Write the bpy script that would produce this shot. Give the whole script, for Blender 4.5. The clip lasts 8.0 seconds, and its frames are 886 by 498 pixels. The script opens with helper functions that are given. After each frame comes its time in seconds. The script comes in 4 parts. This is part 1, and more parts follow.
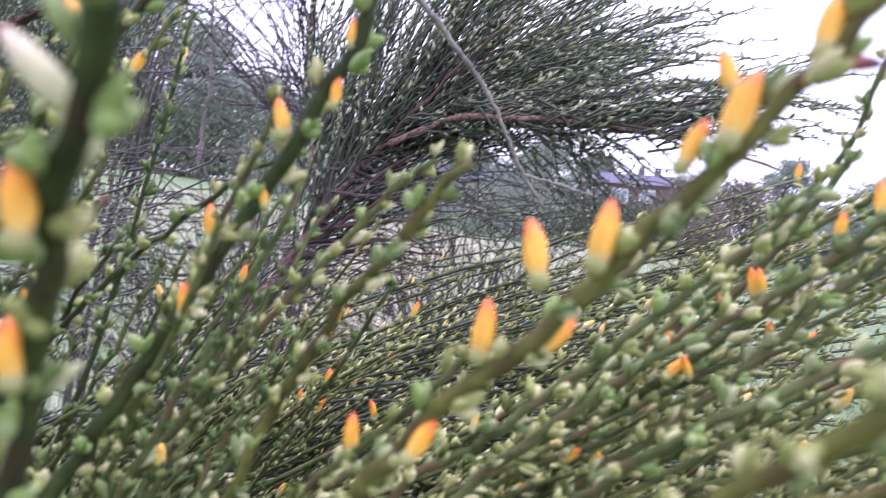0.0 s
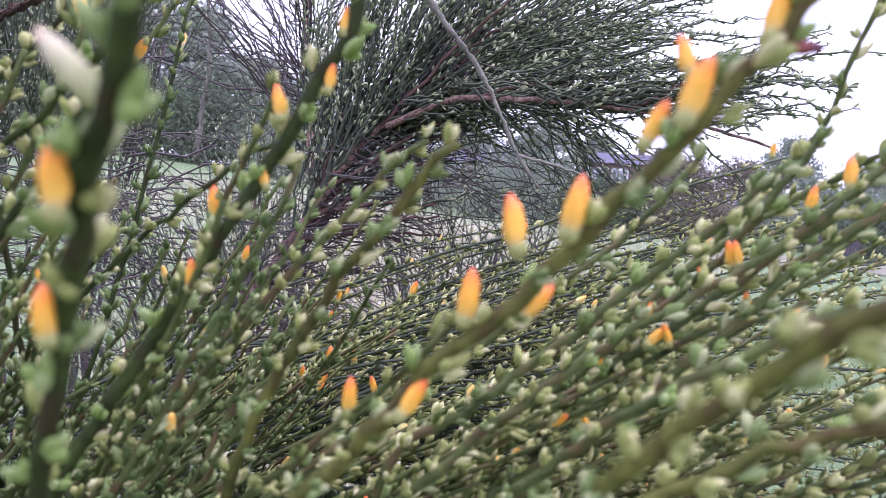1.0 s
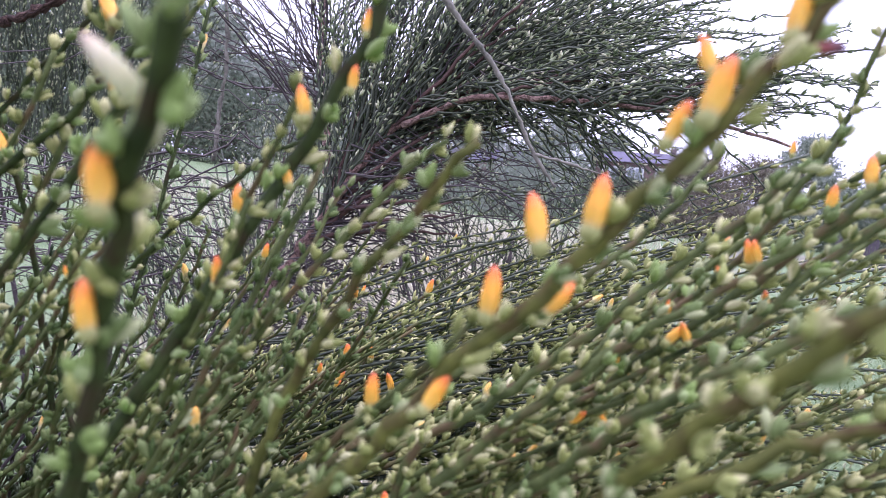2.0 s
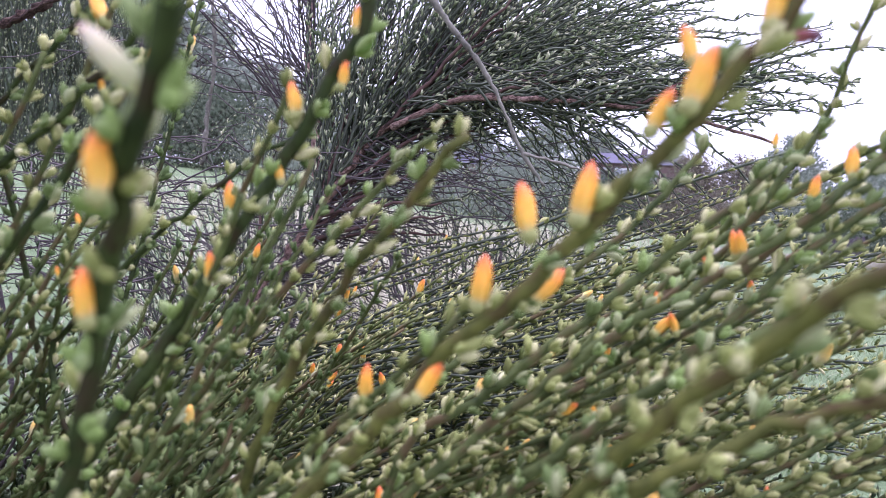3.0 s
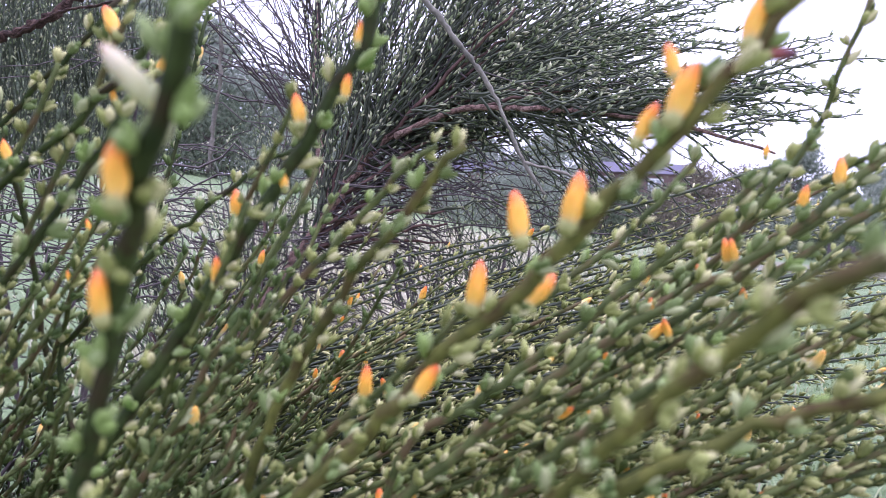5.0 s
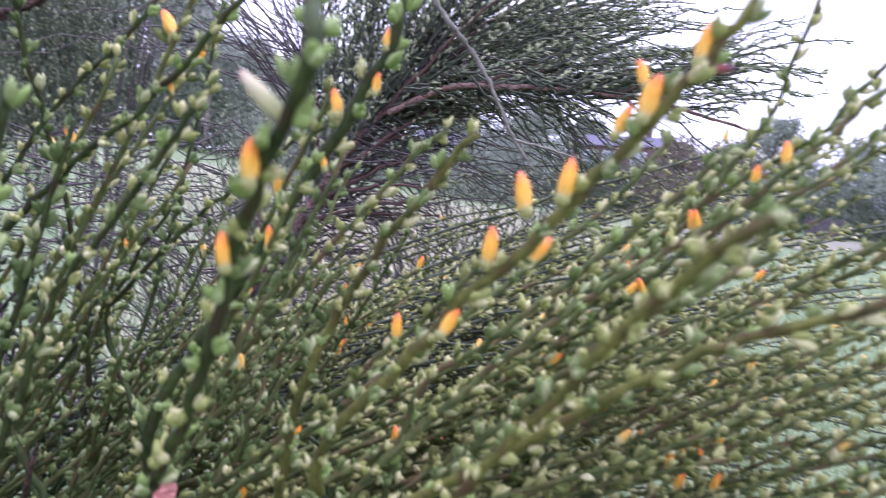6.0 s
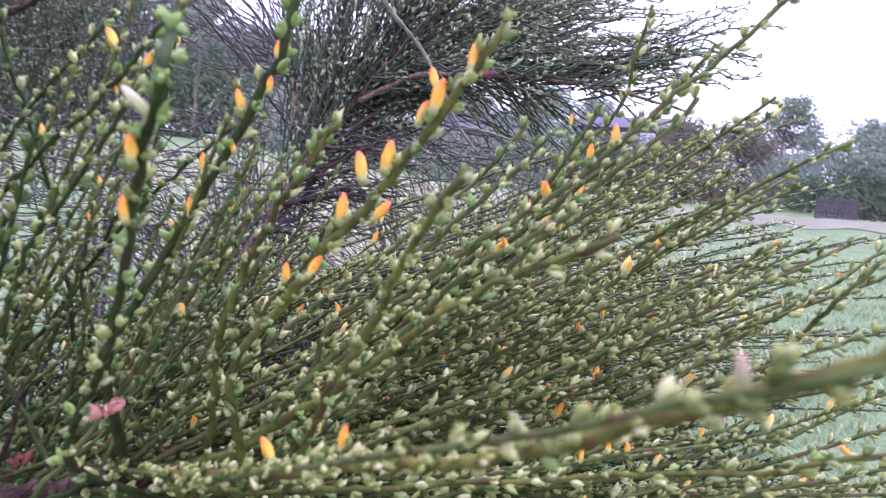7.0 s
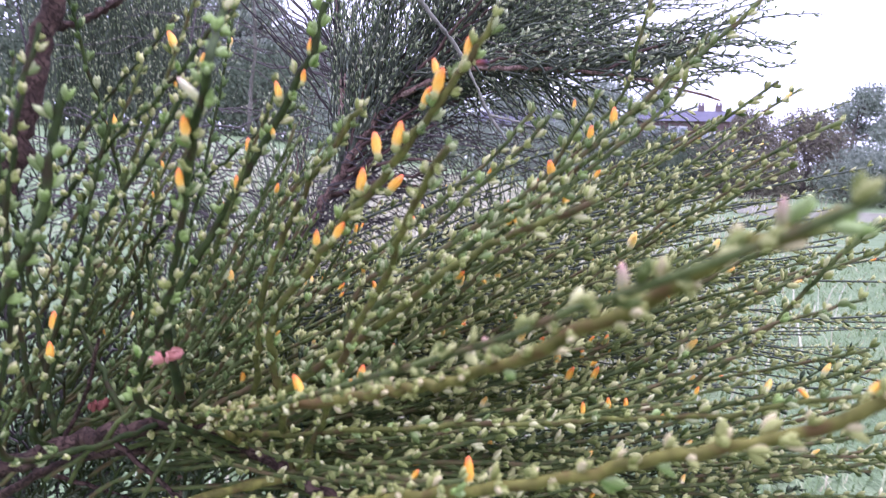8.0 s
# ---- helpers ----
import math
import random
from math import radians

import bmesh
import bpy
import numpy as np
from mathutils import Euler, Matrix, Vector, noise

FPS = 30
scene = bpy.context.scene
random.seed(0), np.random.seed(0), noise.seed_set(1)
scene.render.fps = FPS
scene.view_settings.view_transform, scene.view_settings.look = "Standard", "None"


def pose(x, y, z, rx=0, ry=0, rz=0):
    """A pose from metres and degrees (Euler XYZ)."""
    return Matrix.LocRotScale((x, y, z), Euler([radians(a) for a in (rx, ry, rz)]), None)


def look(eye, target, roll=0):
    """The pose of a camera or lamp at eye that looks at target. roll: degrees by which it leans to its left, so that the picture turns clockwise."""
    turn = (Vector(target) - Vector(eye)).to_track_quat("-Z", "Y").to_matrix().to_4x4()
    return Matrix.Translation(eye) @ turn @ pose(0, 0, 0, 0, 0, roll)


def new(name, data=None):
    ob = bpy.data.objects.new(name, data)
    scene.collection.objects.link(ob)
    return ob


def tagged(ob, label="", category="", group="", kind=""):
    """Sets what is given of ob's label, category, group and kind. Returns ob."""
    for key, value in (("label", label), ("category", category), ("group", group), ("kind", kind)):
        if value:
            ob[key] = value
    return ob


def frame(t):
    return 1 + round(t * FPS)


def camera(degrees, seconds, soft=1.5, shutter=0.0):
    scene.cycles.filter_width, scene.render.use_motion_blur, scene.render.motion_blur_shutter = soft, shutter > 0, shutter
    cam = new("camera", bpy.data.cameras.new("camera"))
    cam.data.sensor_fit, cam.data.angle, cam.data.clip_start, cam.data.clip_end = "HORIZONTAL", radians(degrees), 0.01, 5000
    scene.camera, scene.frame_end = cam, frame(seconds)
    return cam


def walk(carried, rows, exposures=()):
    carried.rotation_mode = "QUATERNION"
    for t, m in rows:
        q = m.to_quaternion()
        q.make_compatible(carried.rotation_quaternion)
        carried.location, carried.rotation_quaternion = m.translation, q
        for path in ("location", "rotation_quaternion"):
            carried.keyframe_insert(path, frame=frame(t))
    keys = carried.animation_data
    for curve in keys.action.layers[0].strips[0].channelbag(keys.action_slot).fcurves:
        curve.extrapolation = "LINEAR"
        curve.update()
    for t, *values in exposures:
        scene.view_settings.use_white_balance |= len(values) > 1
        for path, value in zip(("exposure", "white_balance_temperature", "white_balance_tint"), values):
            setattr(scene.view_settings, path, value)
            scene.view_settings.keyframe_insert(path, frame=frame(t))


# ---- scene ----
# ---------- camera ----------
cam = camera(68.6, 8.0, soft=0.85, shutter=0.5)
cam.data.dof.use_dof = True
cam.data.dof.focus_distance = 0.7
cam.data.dof.aperture_fstop = 15.0
START = pose(0, 0, 1.2, -3.3, -5, 0)
ROWS = [
    (0, 0, 0, 0, 0, 0, 0),
    (0.1, 0.0001, 0.0, -0.0003, -1.01, 0.72, 0.13),
    (0.2, 0.0002, -0.0001, -0.0006, -1.73, 1.07, 0.25),
    (0.3, 0.0004, -0.0003, -0.0009, -1.63, -0.18, 0.35),
    (0.4, 0.0007, -0.0007, -0.0011, -0.92, -0.78, 0.42),
    (0.5, 0.001, -0.0015, -0.0012, -0.49, -0.71, 0.44),
    (0.7, 0.0018, -0.005, -0.0015, 0.05, -0.89, 0.5),
    (0.8, 0.0022, -0.0072, -0.0016, -0.0, -1.05, 0.56),
    (1, 0.0026, -0.0106, -0.0018, 0.03, -1.54, 0.65),
    (1.2, 0.0021, -0.0116, -0.0017, -0.73, -1.61, 0.56),
    (1.5, 0.0011, -0.012, -0.0013, 1.03, -1.58, 0.38),
    (1.7, 0.0009, -0.0122, -0.0014, 1.38, -1.73, 0.45),
    (2.8, 0.0005, -0.0152, -0.0042, 0.42, -1.19, 1.18),
    (3, 0.0005, -0.0154, -0.0047, 0.35, -1.36, 1.31),
    (3.2, 0.001, -0.0154, -0.0051, 0.15, -0.81, 1.4),
    (3.5, 0.0028, -0.0154, -0.006, 0.16, -0.99, 1.45),
    (3.7, 0.0034, -0.0156, -0.0069, 0.48, -0.76, 1.42),
    (4, 0.0035, -0.0163, -0.0078, 0.08, -1.04, 1.38),
    (4.2, 0.0035, -0.0167, -0.0076, 1.4, -0.39, 1.36),
    (5.3, 0.0005, -0.0266, -0.0044, 0.57, -0.95, 1.02),
    (5.5, -0.0013, -0.0319, -0.0043, 0.95, -1.6, 1),
    (5.6, -0.0026, -0.0359, -0.0045, 0.95, -1.78, 1.0),
    (5.7, -0.0042, -0.0413, -0.0046, 0.88, -1.93, 1.0),
    (5.8, -0.0058, -0.0476, -0.0049, 0.6, -2.13, 1.02),
    (5.9, -0.0071, -0.0541, -0.0054, 0.36, -2.65, 1.09),
    (6, -0.0076, -0.0601, -0.006, -0.7, -2.97, 1.21),
    (6.1, -0.0059, -0.0653, -0.0075, -1.65, -3.71, 1.4),
    (6.2, -0.0014, -0.0698, -0.01, -1.78, -4.47, 1.62),
    (6.3, 0.0051, -0.0743, -0.0131, -1.12, -5.38, 1.82),
    (6.4, 0.0124, -0.079, -0.0158, -1.19, -5.93, 1.97),
    (6.5, 0.0198, -0.0847, -0.0175, -2.17, -5.97, 2.03),
    (6.6, 0.0265, -0.0915, -0.0177, -2.49, -5.52, 2.04),
    (6.7, 0.0324, -0.0993, -0.0165, -2.06, -4.59, 2.08),
    (6.8, 0.0376, -0.1072, -0.0149, -1.46, -3.81, 2.1),
    (6.9, 0.0422, -0.1148, -0.0136, -0.7, -4.49, 2.09),
    (7, 0.046, -0.1215, -0.0135, 0.1, -4.29, 2.03),
    (7.1, 0.0493, -0.1268, -0.0155, 0.97, -3.47, 1.91),
    (7.2, 0.0521, -0.1309, -0.0193, 2.04, -3.37, 1.77),
    (7.3, 0.0545, -0.1343, -0.0236, 2.51, -4.15, 1.63),
    (7.4, 0.0566, -0.1374, -0.0272, 2.05, -5.98, 1.53),
    (7.5, 0.0586, -0.1404, -0.0289, 2.18, -6.1, 1.49),
    (7.6, 0.0604, -0.1438, -0.0289, 4.01, -7.25, 1.54),
    (7.7, 0.0621, -0.1474, -0.0283, 3.95, -6.28, 1.67),
    (7.8, 0.0637, -0.1512, -0.0273, 4.05, -5.59, 1.85),
    (8, 0.0666, -0.1591, -0.0244, 4.77, -4.39, 2.31),
]
walk(cam, [(t, START @ pose(x, y, z, 90 + pitch, roll, yaw)) for t, x, y, z, yaw, pitch, roll in ROWS],
     exposures=[(0, 1.22, 5500, 36), (1.2, 1.08, 5480, 36), (4.5, 1.08, 5450, 36), (8, 1.23, 5330, 38)])

# ---------- light: an overcast afternoon ----------
world = bpy.data.worlds.new("overcast_sky")
scene.world = world
world.use_nodes = True
wn, wl = world.node_tree.nodes, world.node_tree.links
wn.clear()
sky = wn.new("ShaderNodeTexSky")
sky.sky_type = "NISHITA"
sky.sun_disc = False
sky.sun_elevation, sky.sun_rotation = radians(75), radians(80)
sky.dust_density, sky.air_density, sky.ozone_density = 4.0, 1.0, 1.0
grey = wn.new("ShaderNodeHueSaturation")
grey.inputs["Saturation"].default_value = 0.12
cloud = wn.new("ShaderNodeMix")
cloud.data_type = "RGBA"
cloud.inputs["Factor"].default_value = 0.75
cloud.inputs["B"].default_value = (9.2, 9.2, 10.1, 1)
back = wn.new("ShaderNodeBackground")
back.inputs["Strength"].default_value = 0.115
wout = wn.new("ShaderNodeOutputWorld")
wl.new(sky.outputs[0], grey.inputs["Color"])
wl.new(grey.outputs[0], cloud.inputs["A"])
wl.new(cloud.outputs["Result"], back.inputs["Color"])
wl.new(back.outputs[0], wout.inputs[0])

sun = new("sun", bpy.data.lights.new("sun", "SUN"))
sun.data.energy, sun.data.angle, sun.data.color = 1.4, radians(25), (1.0, 0.96, 0.9)
sun.matrix_world = look((1.2, 0.2, 4.5), (0, 0, 0))


# ---------- materials ----------
def material(name, rough=0.6, spec=0.4):
    m = bpy.data.materials.new(name)
    m.use_nodes = True
    b = m.node_tree.nodes["Principled BSDF"]
    b.inputs["Roughness"].default_value = rough
    b.inputs["Specular IOR Level"].default_value = spec
    return m, m.node_tree.nodes, m.node_tree.links, b


def ramp(nodes, stops):
    r = nodes.new("ShaderNodeValToRGB")
    el = r.color_ramp.elements
    while len(el) < len(stops):
        el.new(0.5)
    for e, (at, c) in zip(el, stops):
        e.position, e.color = at, (*c, 1)
    return r


def noise_node(nodes, links, scale, detail=4, coord="Object"):
    tc = nodes.new("ShaderNodeTexCoord")
    n = nodes.new("ShaderNodeTexNoise")
    n.inputs["Scale"].default_value, n.inputs["Detail"].default_value = scale, detail
    links.new(tc.outputs[coord], n.inputs["Vector"])
    return n


def bumped(nodes, links, b, src, strength, dist):
    u = nodes.new("ShaderNodeBump")
    u.inputs["Strength"].default_value, u.inputs["Distance"].default_value = strength, dist
    links.new(src, u.inputs["Height"])
    links.new(u.outputs[0], b.inputs["Normal"])


def mixed(nodes, links, a, c, factor, blend="MIX"):
    m = nodes.new("ShaderNodeMix")
    m.data_type, m.blend_type = "RGBA", blend
    for key, v in (("Factor", factor), ("A", a), ("B", c)):
        if hasattr(v, "links"):
            links.new(v, m.inputs[key])
        else:
            m.inputs[key].default_value = (*v, 1) if key != "Factor" else v
    return m.outputs["Result"]


def bark(name, dark, light, scale=220, rough=0.65, bump=0.5, dist=0.0006):
    """Stems: a fine streaked colour between two tones, with larger blotches."""
    m, n, l, b = material(name, rough)
    fine, wide = noise_node(n, l, scale, 5), noise_node(n, l, scale / 9, 3)
    r = ramp(n, [(0.3, dark), (0.72, light)])
    s = n.new("ShaderNodeMath")
    s.operation = "MULTIPLY_ADD"
    s.inputs[1].default_value = 0.5
    half = n.new("ShaderNodeMath")
    half.operation = "MULTIPLY"
    half.inputs[1].default_value = 0.5
    l.new(wide.outputs["Fac"], half.inputs[0])
    l.new(fine.outputs["Fac"], s.inputs[0])
    l.new(half.outputs[0], s.inputs[2])
    l.new(s.outputs[0], r.inputs[0])
    l.new(r.outputs[0], b.inputs["Base Color"])
    bumped(n, l, b, fine.outputs["Fac"], bump, dist)
    return m


def shoot_bark(name, dark, light, patch, scale=240):
    """Young shoots: streaked green to olive, with brownish patches round the nodes and a dull skin."""
    m, n, l, b = material(name, 0.7, 0.16)
    fine, wide, spots = noise_node(n, l, scale, 5), noise_node(n, l, 45, 3), noise_node(n, l, 95, 3)
    r = ramp(n, [(0.36, dark), (0.64, light)])
    l.new(mixed(n, l, fine.outputs["Color"], wide.outputs["Color"], 0.55), r.inputs[0])
    where = ramp(n, [(0.50, (0, 0, 0)), (0.66, (1, 1, 1))])
    l.new(spots.outputs["Fac"], where.inputs[0])
    l.new(mixed(n, l, r.outputs[0], patch, where.outputs[0]), b.inputs["Base Color"])
    bumped(n, l, b, fine.outputs["Fac"], 0.6, 0.0006)
    return m


def leafy(name, stops, rough=0.55, scale=500, through_light=0.24):
    """Leaves: each one takes its own tone, with a fine mottling."""
    m, n, l, b = material(name, rough, 0.18)
    g = n.new("ShaderNodeNewGeometry")
    r = ramp(n, stops)
    l.new(g.outputs["Random Per Island"], r.inputs[0])
    fine = noise_node(n, l, scale, 3)
    tone = ramp(n, [(0.3, (0.72, 0.74, 0.66)), (0.7, (1.12, 1.12, 1.12))])
    l.new(fine.outputs["Fac"], tone.inputs[0])
    col = mixed(n, l, r.outputs[0], tone.outputs[0], 1.0, "MULTIPLY")
    l.new(col, b.inputs["Base Color"])
    tr = n.new("ShaderNodeBsdfTranslucent")
    l.new(col, tr.inputs["Color"])
    mix = n.new("ShaderNodeMixShader")
    mix.inputs[0].default_value = through_light
    l.new(b.outputs[0], mix.inputs[1])
    l.new(tr.outputs[0], mix.inputs[2])
    l.new(mix.outputs[0], n["Material Output"].inputs[0])
    return m


STEM_GREEN = shoot_bark("green_stem", (0.028, 0.036, 0.008), (0.165, 0.168, 0.038), (0.075, 0.05, 0.02))
STEM_DARK = bark("dark_green_stem", (0.019, 0.027, 0.017), (0.098, 0.115, 0.068), 200)
STEM_OLD = bark("old_dark_bark", (0.022, 0.016, 0.018), (0.10, 0.078, 0.078), 120, 0.8)
STEM_BROWN = bark("brown_bark", (0.03, 0.017, 0.016), (0.155, 0.088, 0.07), 90, 0.8, 0.8, 0.002)
def old_bark(name, dark, mid, light):
    """Fissured bark: fibres along the limb, grey flakes and dark cracks."""
    m, n, l, b = material(name, 0.85, 0.2)
    fibre, flake = noise_node(n, l, 150, 6), noise_node(n, l, 60, 4)
    crack = n.new("ShaderNodeTexVoronoi")
    crack.feature = "DISTANCE_TO_EDGE"
    crack.inputs["Scale"].default_value = 130
    tc = n.new("ShaderNodeTexCoord")
    l.new(mixed(n, l, tc.outputs["Object"], fibre.outputs["Color"], 0.02), crack.inputs["Vector"])
    r = ramp(n, [(0.3, dark), (0.5, mid), (0.72, light)])
    l.new(mixed(n, l, fibre.outputs["Color"], flake.outputs["Color"], 0.5), r.inputs[0])
    cut = ramp(n, [(0.0, (0.35, 0.33, 0.33)), (0.12, (1, 1, 1))])
    l.new(crack.outputs["Distance"], cut.inputs[0])
    l.new(mixed(n, l, r.outputs[0], cut.outputs[0], 1.0, "MULTIPLY"), b.inputs["Base Color"])
    bumped(n, l, b, mixed(n, l, fibre.outputs["Color"], cut.outputs[0], 0.5), 0.9, 0.003)
    return m


TRUNK_BARK = old_bark("trunk_bark", (0.09, 0.05, 0.042), (0.25, 0.16, 0.13), (0.42, 0.31, 0.26))
FRONT_BARK = old_bark("branch_bark", (0.016, 0.010, 0.008), (0.07, 0.041, 0.031), (0.17, 0.115, 0.09))
STEM_BARE = bark("grey_bark", (0.06, 0.058, 0.045), (0.28, 0.26, 0.21), 260, 0.8, 0.7, 0.001)
TANGLE = bark("dead_twig", (0.032, 0.027, 0.028), (0.15, 0.125, 0.118), 120, 0.8)
STEM_MID = shoot_bark("young_green_stem", (0.017, 0.030, 0.008), (0.135, 0.162, 0.05), (0.11, 0.08, 0.036))
# dark green shoots; shade inside the bush is also put into this colour
STEM_DEEP = shoot_bark("deep_green_shaded_stem", (0.010, 0.018, 0.005), (0.055, 0.078, 0.02), (0.035, 0.028, 0.012))
LEAF_PALE = leafy("woolly_leaf", [(0.0, (0.075, 0.11, 0.022)), (0.4, (0.31, 0.335, 0.11)), (0.85, (0.57, 0.55, 0.245)), (1.0, (0.78, 0.73, 0.45))])
CALYX = leafy("pale_calyx", [(0.0, (0.38, 0.40, 0.14)), (1.0, (0.58, 0.54, 0.26))])
# leaves inside the bush, with the shade there put into their colour
LEAF_SHADED = leafy("shaded_leaf", [(0.0, (0.03, 0.05, 0.024)), (0.5, (0.07, 0.095, 0.05)), (1.0, (0.18, 0.21, 0.13))])
LEAF_GREEN = leafy("green_leaf", [(0.0, (0.075, 0.12, 0.034)), (0.5, (0.18, 0.245, 0.08)), (0.9, (0.34, 0.39, 0.17)), (1.0, (0.58, 0.57, 0.34))])
LEAF_OLIVE = leafy("olive_leaf", [(0.0, (0.16, 0.20, 0.045)), (0.5, (0.33, 0.36, 0.11)), (0.85, (0.50, 0.50, 0.21)), (1.0, (0.70, 0.65, 0.37))])
LEAF_WARM = leafy("yellowing_leaf", [(0.0, (0.22, 0.24, 0.06)), (0.5, (0.38, 0.39, 0.13)), (0.88, (0.55, 0.52, 0.24)), (1.0, (0.68, 0.54, 0.36))])
STEM_YELLOW = shoot_bark("yellowish_stem", (0.045, 0.042, 0.010), (0.25, 0.235, 0.055), (0.11, 0.07, 0.024), 190)
LEAF_FRESH = leafy("fresh_leaf", [(0.0, (0.15, 0.25, 0.05)), (0.5, (0.26, 0.36, 0.10)), (1.0, (0.38, 0.46, 0.20))])
LEAF_DARK = leafy("small_leaf", [(0.0, (0.09, 0.13, 0.055)), (0.45, (0.25, 0.31, 0.16)), (0.8, (0.48, 0.51, 0.32)), (1.0, (0.78, 0.74, 0.55))])


def bud_material(name, stops):
    m, n, l, b = material(name, 0.45)
    tc = n.new("ShaderNodeTexCoord")
    sep = n.new("ShaderNodeSeparateXYZ")
    l.new(tc.outputs["Generated"], sep.inputs[0])
    fine = noise_node(n, l, 400, 3)
    add = n.new("ShaderNodeMath")
    add.operation = "MULTIPLY_ADD"
    add.inputs[1].default_value = 0.22
    l.new(fine.outputs["Fac"], add.inputs[0])
    l.new(sep.outputs["Z"], add.inputs[2])
    off = n.new("ShaderNodeMath")
    off.operation = "SUBTRACT"
    off.inputs[1].default_value = 0.11
    l.new(add.outputs[0], off.inputs[0])
    r = ramp(n, stops)
    l.new(off.outputs[0], r.inputs[0])
    l.new(r.outputs[0], b.inputs["Base Color"])
    b.inputs["Subsurface Weight"].default_value = 0.15
    b.inputs["Subsurface Radius"].default_value = (0.002, 0.001, 0.0004)
    bumped(n, l, b, fine.outputs["Fac"], 0.3, 0.0004)
    return m


BUD_ORANGE = bud_material("orange_bud", [(0.0, (0.40, 0.42, 0.18)), (0.18, (0.66, 0.56, 0.30)), (0.36, (0.84, 0.49, 0.07)), (0.66, (0.88, 0.40, 0.03)), (0.88, (0.84, 0.24, 0.035)), (1.0, (0.70, 0.11, 0.05))])
BUD_YELLOW = bud_material("yellow_bud", [(0.0, (0.36, 0.42, 0.20)), (0.35, (0.66, 0.60, 0.32)), (0.65, (0.86, 0.58, 0.14)), (1.0, (0.88, 0.45, 0.08))])
BUD_PINKISH = bud_material("pinkish_shoot", [(0.0, (0.26, 0.30, 0.10)), (0.4, (0.30, 0.28, 0.13)), (0.75, (0.38, 0.28, 0.19)), (1.0, (0.42, 0.22, 0.17))])
BUD_WITHERED = bud_material("withered_bud", [(0.0, (0.16, 0.10, 0.06)), (0.4, (0.28, 0.07, 0.06)), (0.8, (0.10, 0.03, 0.06)), (1.0, (0.03, 0.02, 0.04))])
BUD_CREAM = bud_material("cream_bud", [(0.0, (0.26, 0.33, 0.11)), (0.4, (0.46, 0.46, 0.23)), (0.8, (0.58, 0.51, 0.34)), (1.0, (0.58, 0.40, 0.27))])
PETAL_PINK = bark("withered_petal", (0.36, 0.12, 0.10), (0.68, 0.34, 0.29), 160, 0.8)
PETAL_RED = bark("dried_petal", (0.10, 0.025, 0.02), (0.30, 0.10, 0.075), 160, 0.8)


# ---------- mesh building ----------
class Mesh:
    """Gathers vertices and faces, with a material index for each face."""

    def __init__(self):
        self.v, self.f, self.m = [], [], []
        self.count = 0

    def add(self, verts, faces, mat=0):
        self.v.append(np.asarray(verts, float))
        self.f.extend([tuple(i + self.count for i in f) for f in faces])
        self.m.extend([mat] * len(faces))
        self.count += len(verts)

    def data(self, name, mats, smooth=True):
        me = bpy.data.meshes.new(name)
        me.from_pydata(np.concatenate(self.v).tolist() if self.v else [], [], self.f)
        for mt in mats:
            me.materials.append(mt)
        me.polygons.foreach_set("material_index", self.m)
        me.polygons.foreach_set("use_smooth", [smooth] * len(self.f))
        me.update()
        return me


def part(name, mesh, mats, parent=None, label="", smooth=True):
    me = mesh.data(name, mats, smooth) if isinstance(mesh, Mesh) else mesh
    ob = new(name, me)
    ob.parent = parent
    if label:
        ob["label"] = label
    return ob


def spline(points, n):
    """n + 1 points on a smooth line through the points given."""
    p = np.array(points, float)
    p = np.vstack([2 * p[0] - p[1], p, 2 * p[-1] - p[-2]])
    seg = np.linalg.norm(np.diff(p[1:-1], axis=0), axis=1)
    s = np.concatenate([[0], np.cumsum(seg)])
    out = []
    for d in np.linspace(0, s[-1], n + 1):
        i = min(int(np.searchsorted(s, d, "right")) - 1, len(seg) - 1)
        u = (d - s[i]) / seg[i]
        a, b, c, e = p[i], p[i + 1], p[i + 2], p[i + 3]
        out.append(0.5 * (2 * b + (c - a) * u + (2 * a - 5 * b + 4 * c - e) * u * u + (3 * b - a - 3 * c + e) * u ** 3))
    return np.array(out)


def frames_along(line):
    """Tangent and two cross directions at each point of a line."""
    t = np.gradient(line, axis=0)
    t /= np.linalg.norm(t, axis=1)[:, None] + 1e-12
    ref = np.array((0.3, 1.0, 0.2)) if abs(t[0][1]) < 0.9 else np.array((1.0, 0.0, 0.3))
    a = np.cross(t, ref)
    a /= np.linalg.norm(a, axis=1)[:, None] + 1e-12
    return t, a, np.cross(t, a)


def tube(mesh, line, radii, sides=6, ridge=0.0, mat=0):
    """A tapered stem along a line, ridged like a broom shoot where asked, closed at both ends."""
    t, a, b = frames_along(line)
    k = np.arange(sides)
    ang = 2 * np.pi * k / sides
    w = 1 - ridge * (k % 2)
    ring = (np.cos(ang) * w)[None, :, None] * a[:, None] + (np.sin(ang) * w)[None, :, None] * b[:, None]
    v = (line[:, None] + np.asarray(radii)[:, None, None] * ring).reshape(-1, 3)
    n = len(line)
    f = [(i * sides + j, i * sides + (j + 1) % sides, (i + 1) * sides + (j + 1) % sides, (i + 1) * sides + j) for i in range(n - 1) for j in range(sides)]
    f += [tuple(range(sides))[::-1], tuple(range((n - 1) * sides, n * sides))]
    mesh.add(v, f, mat)


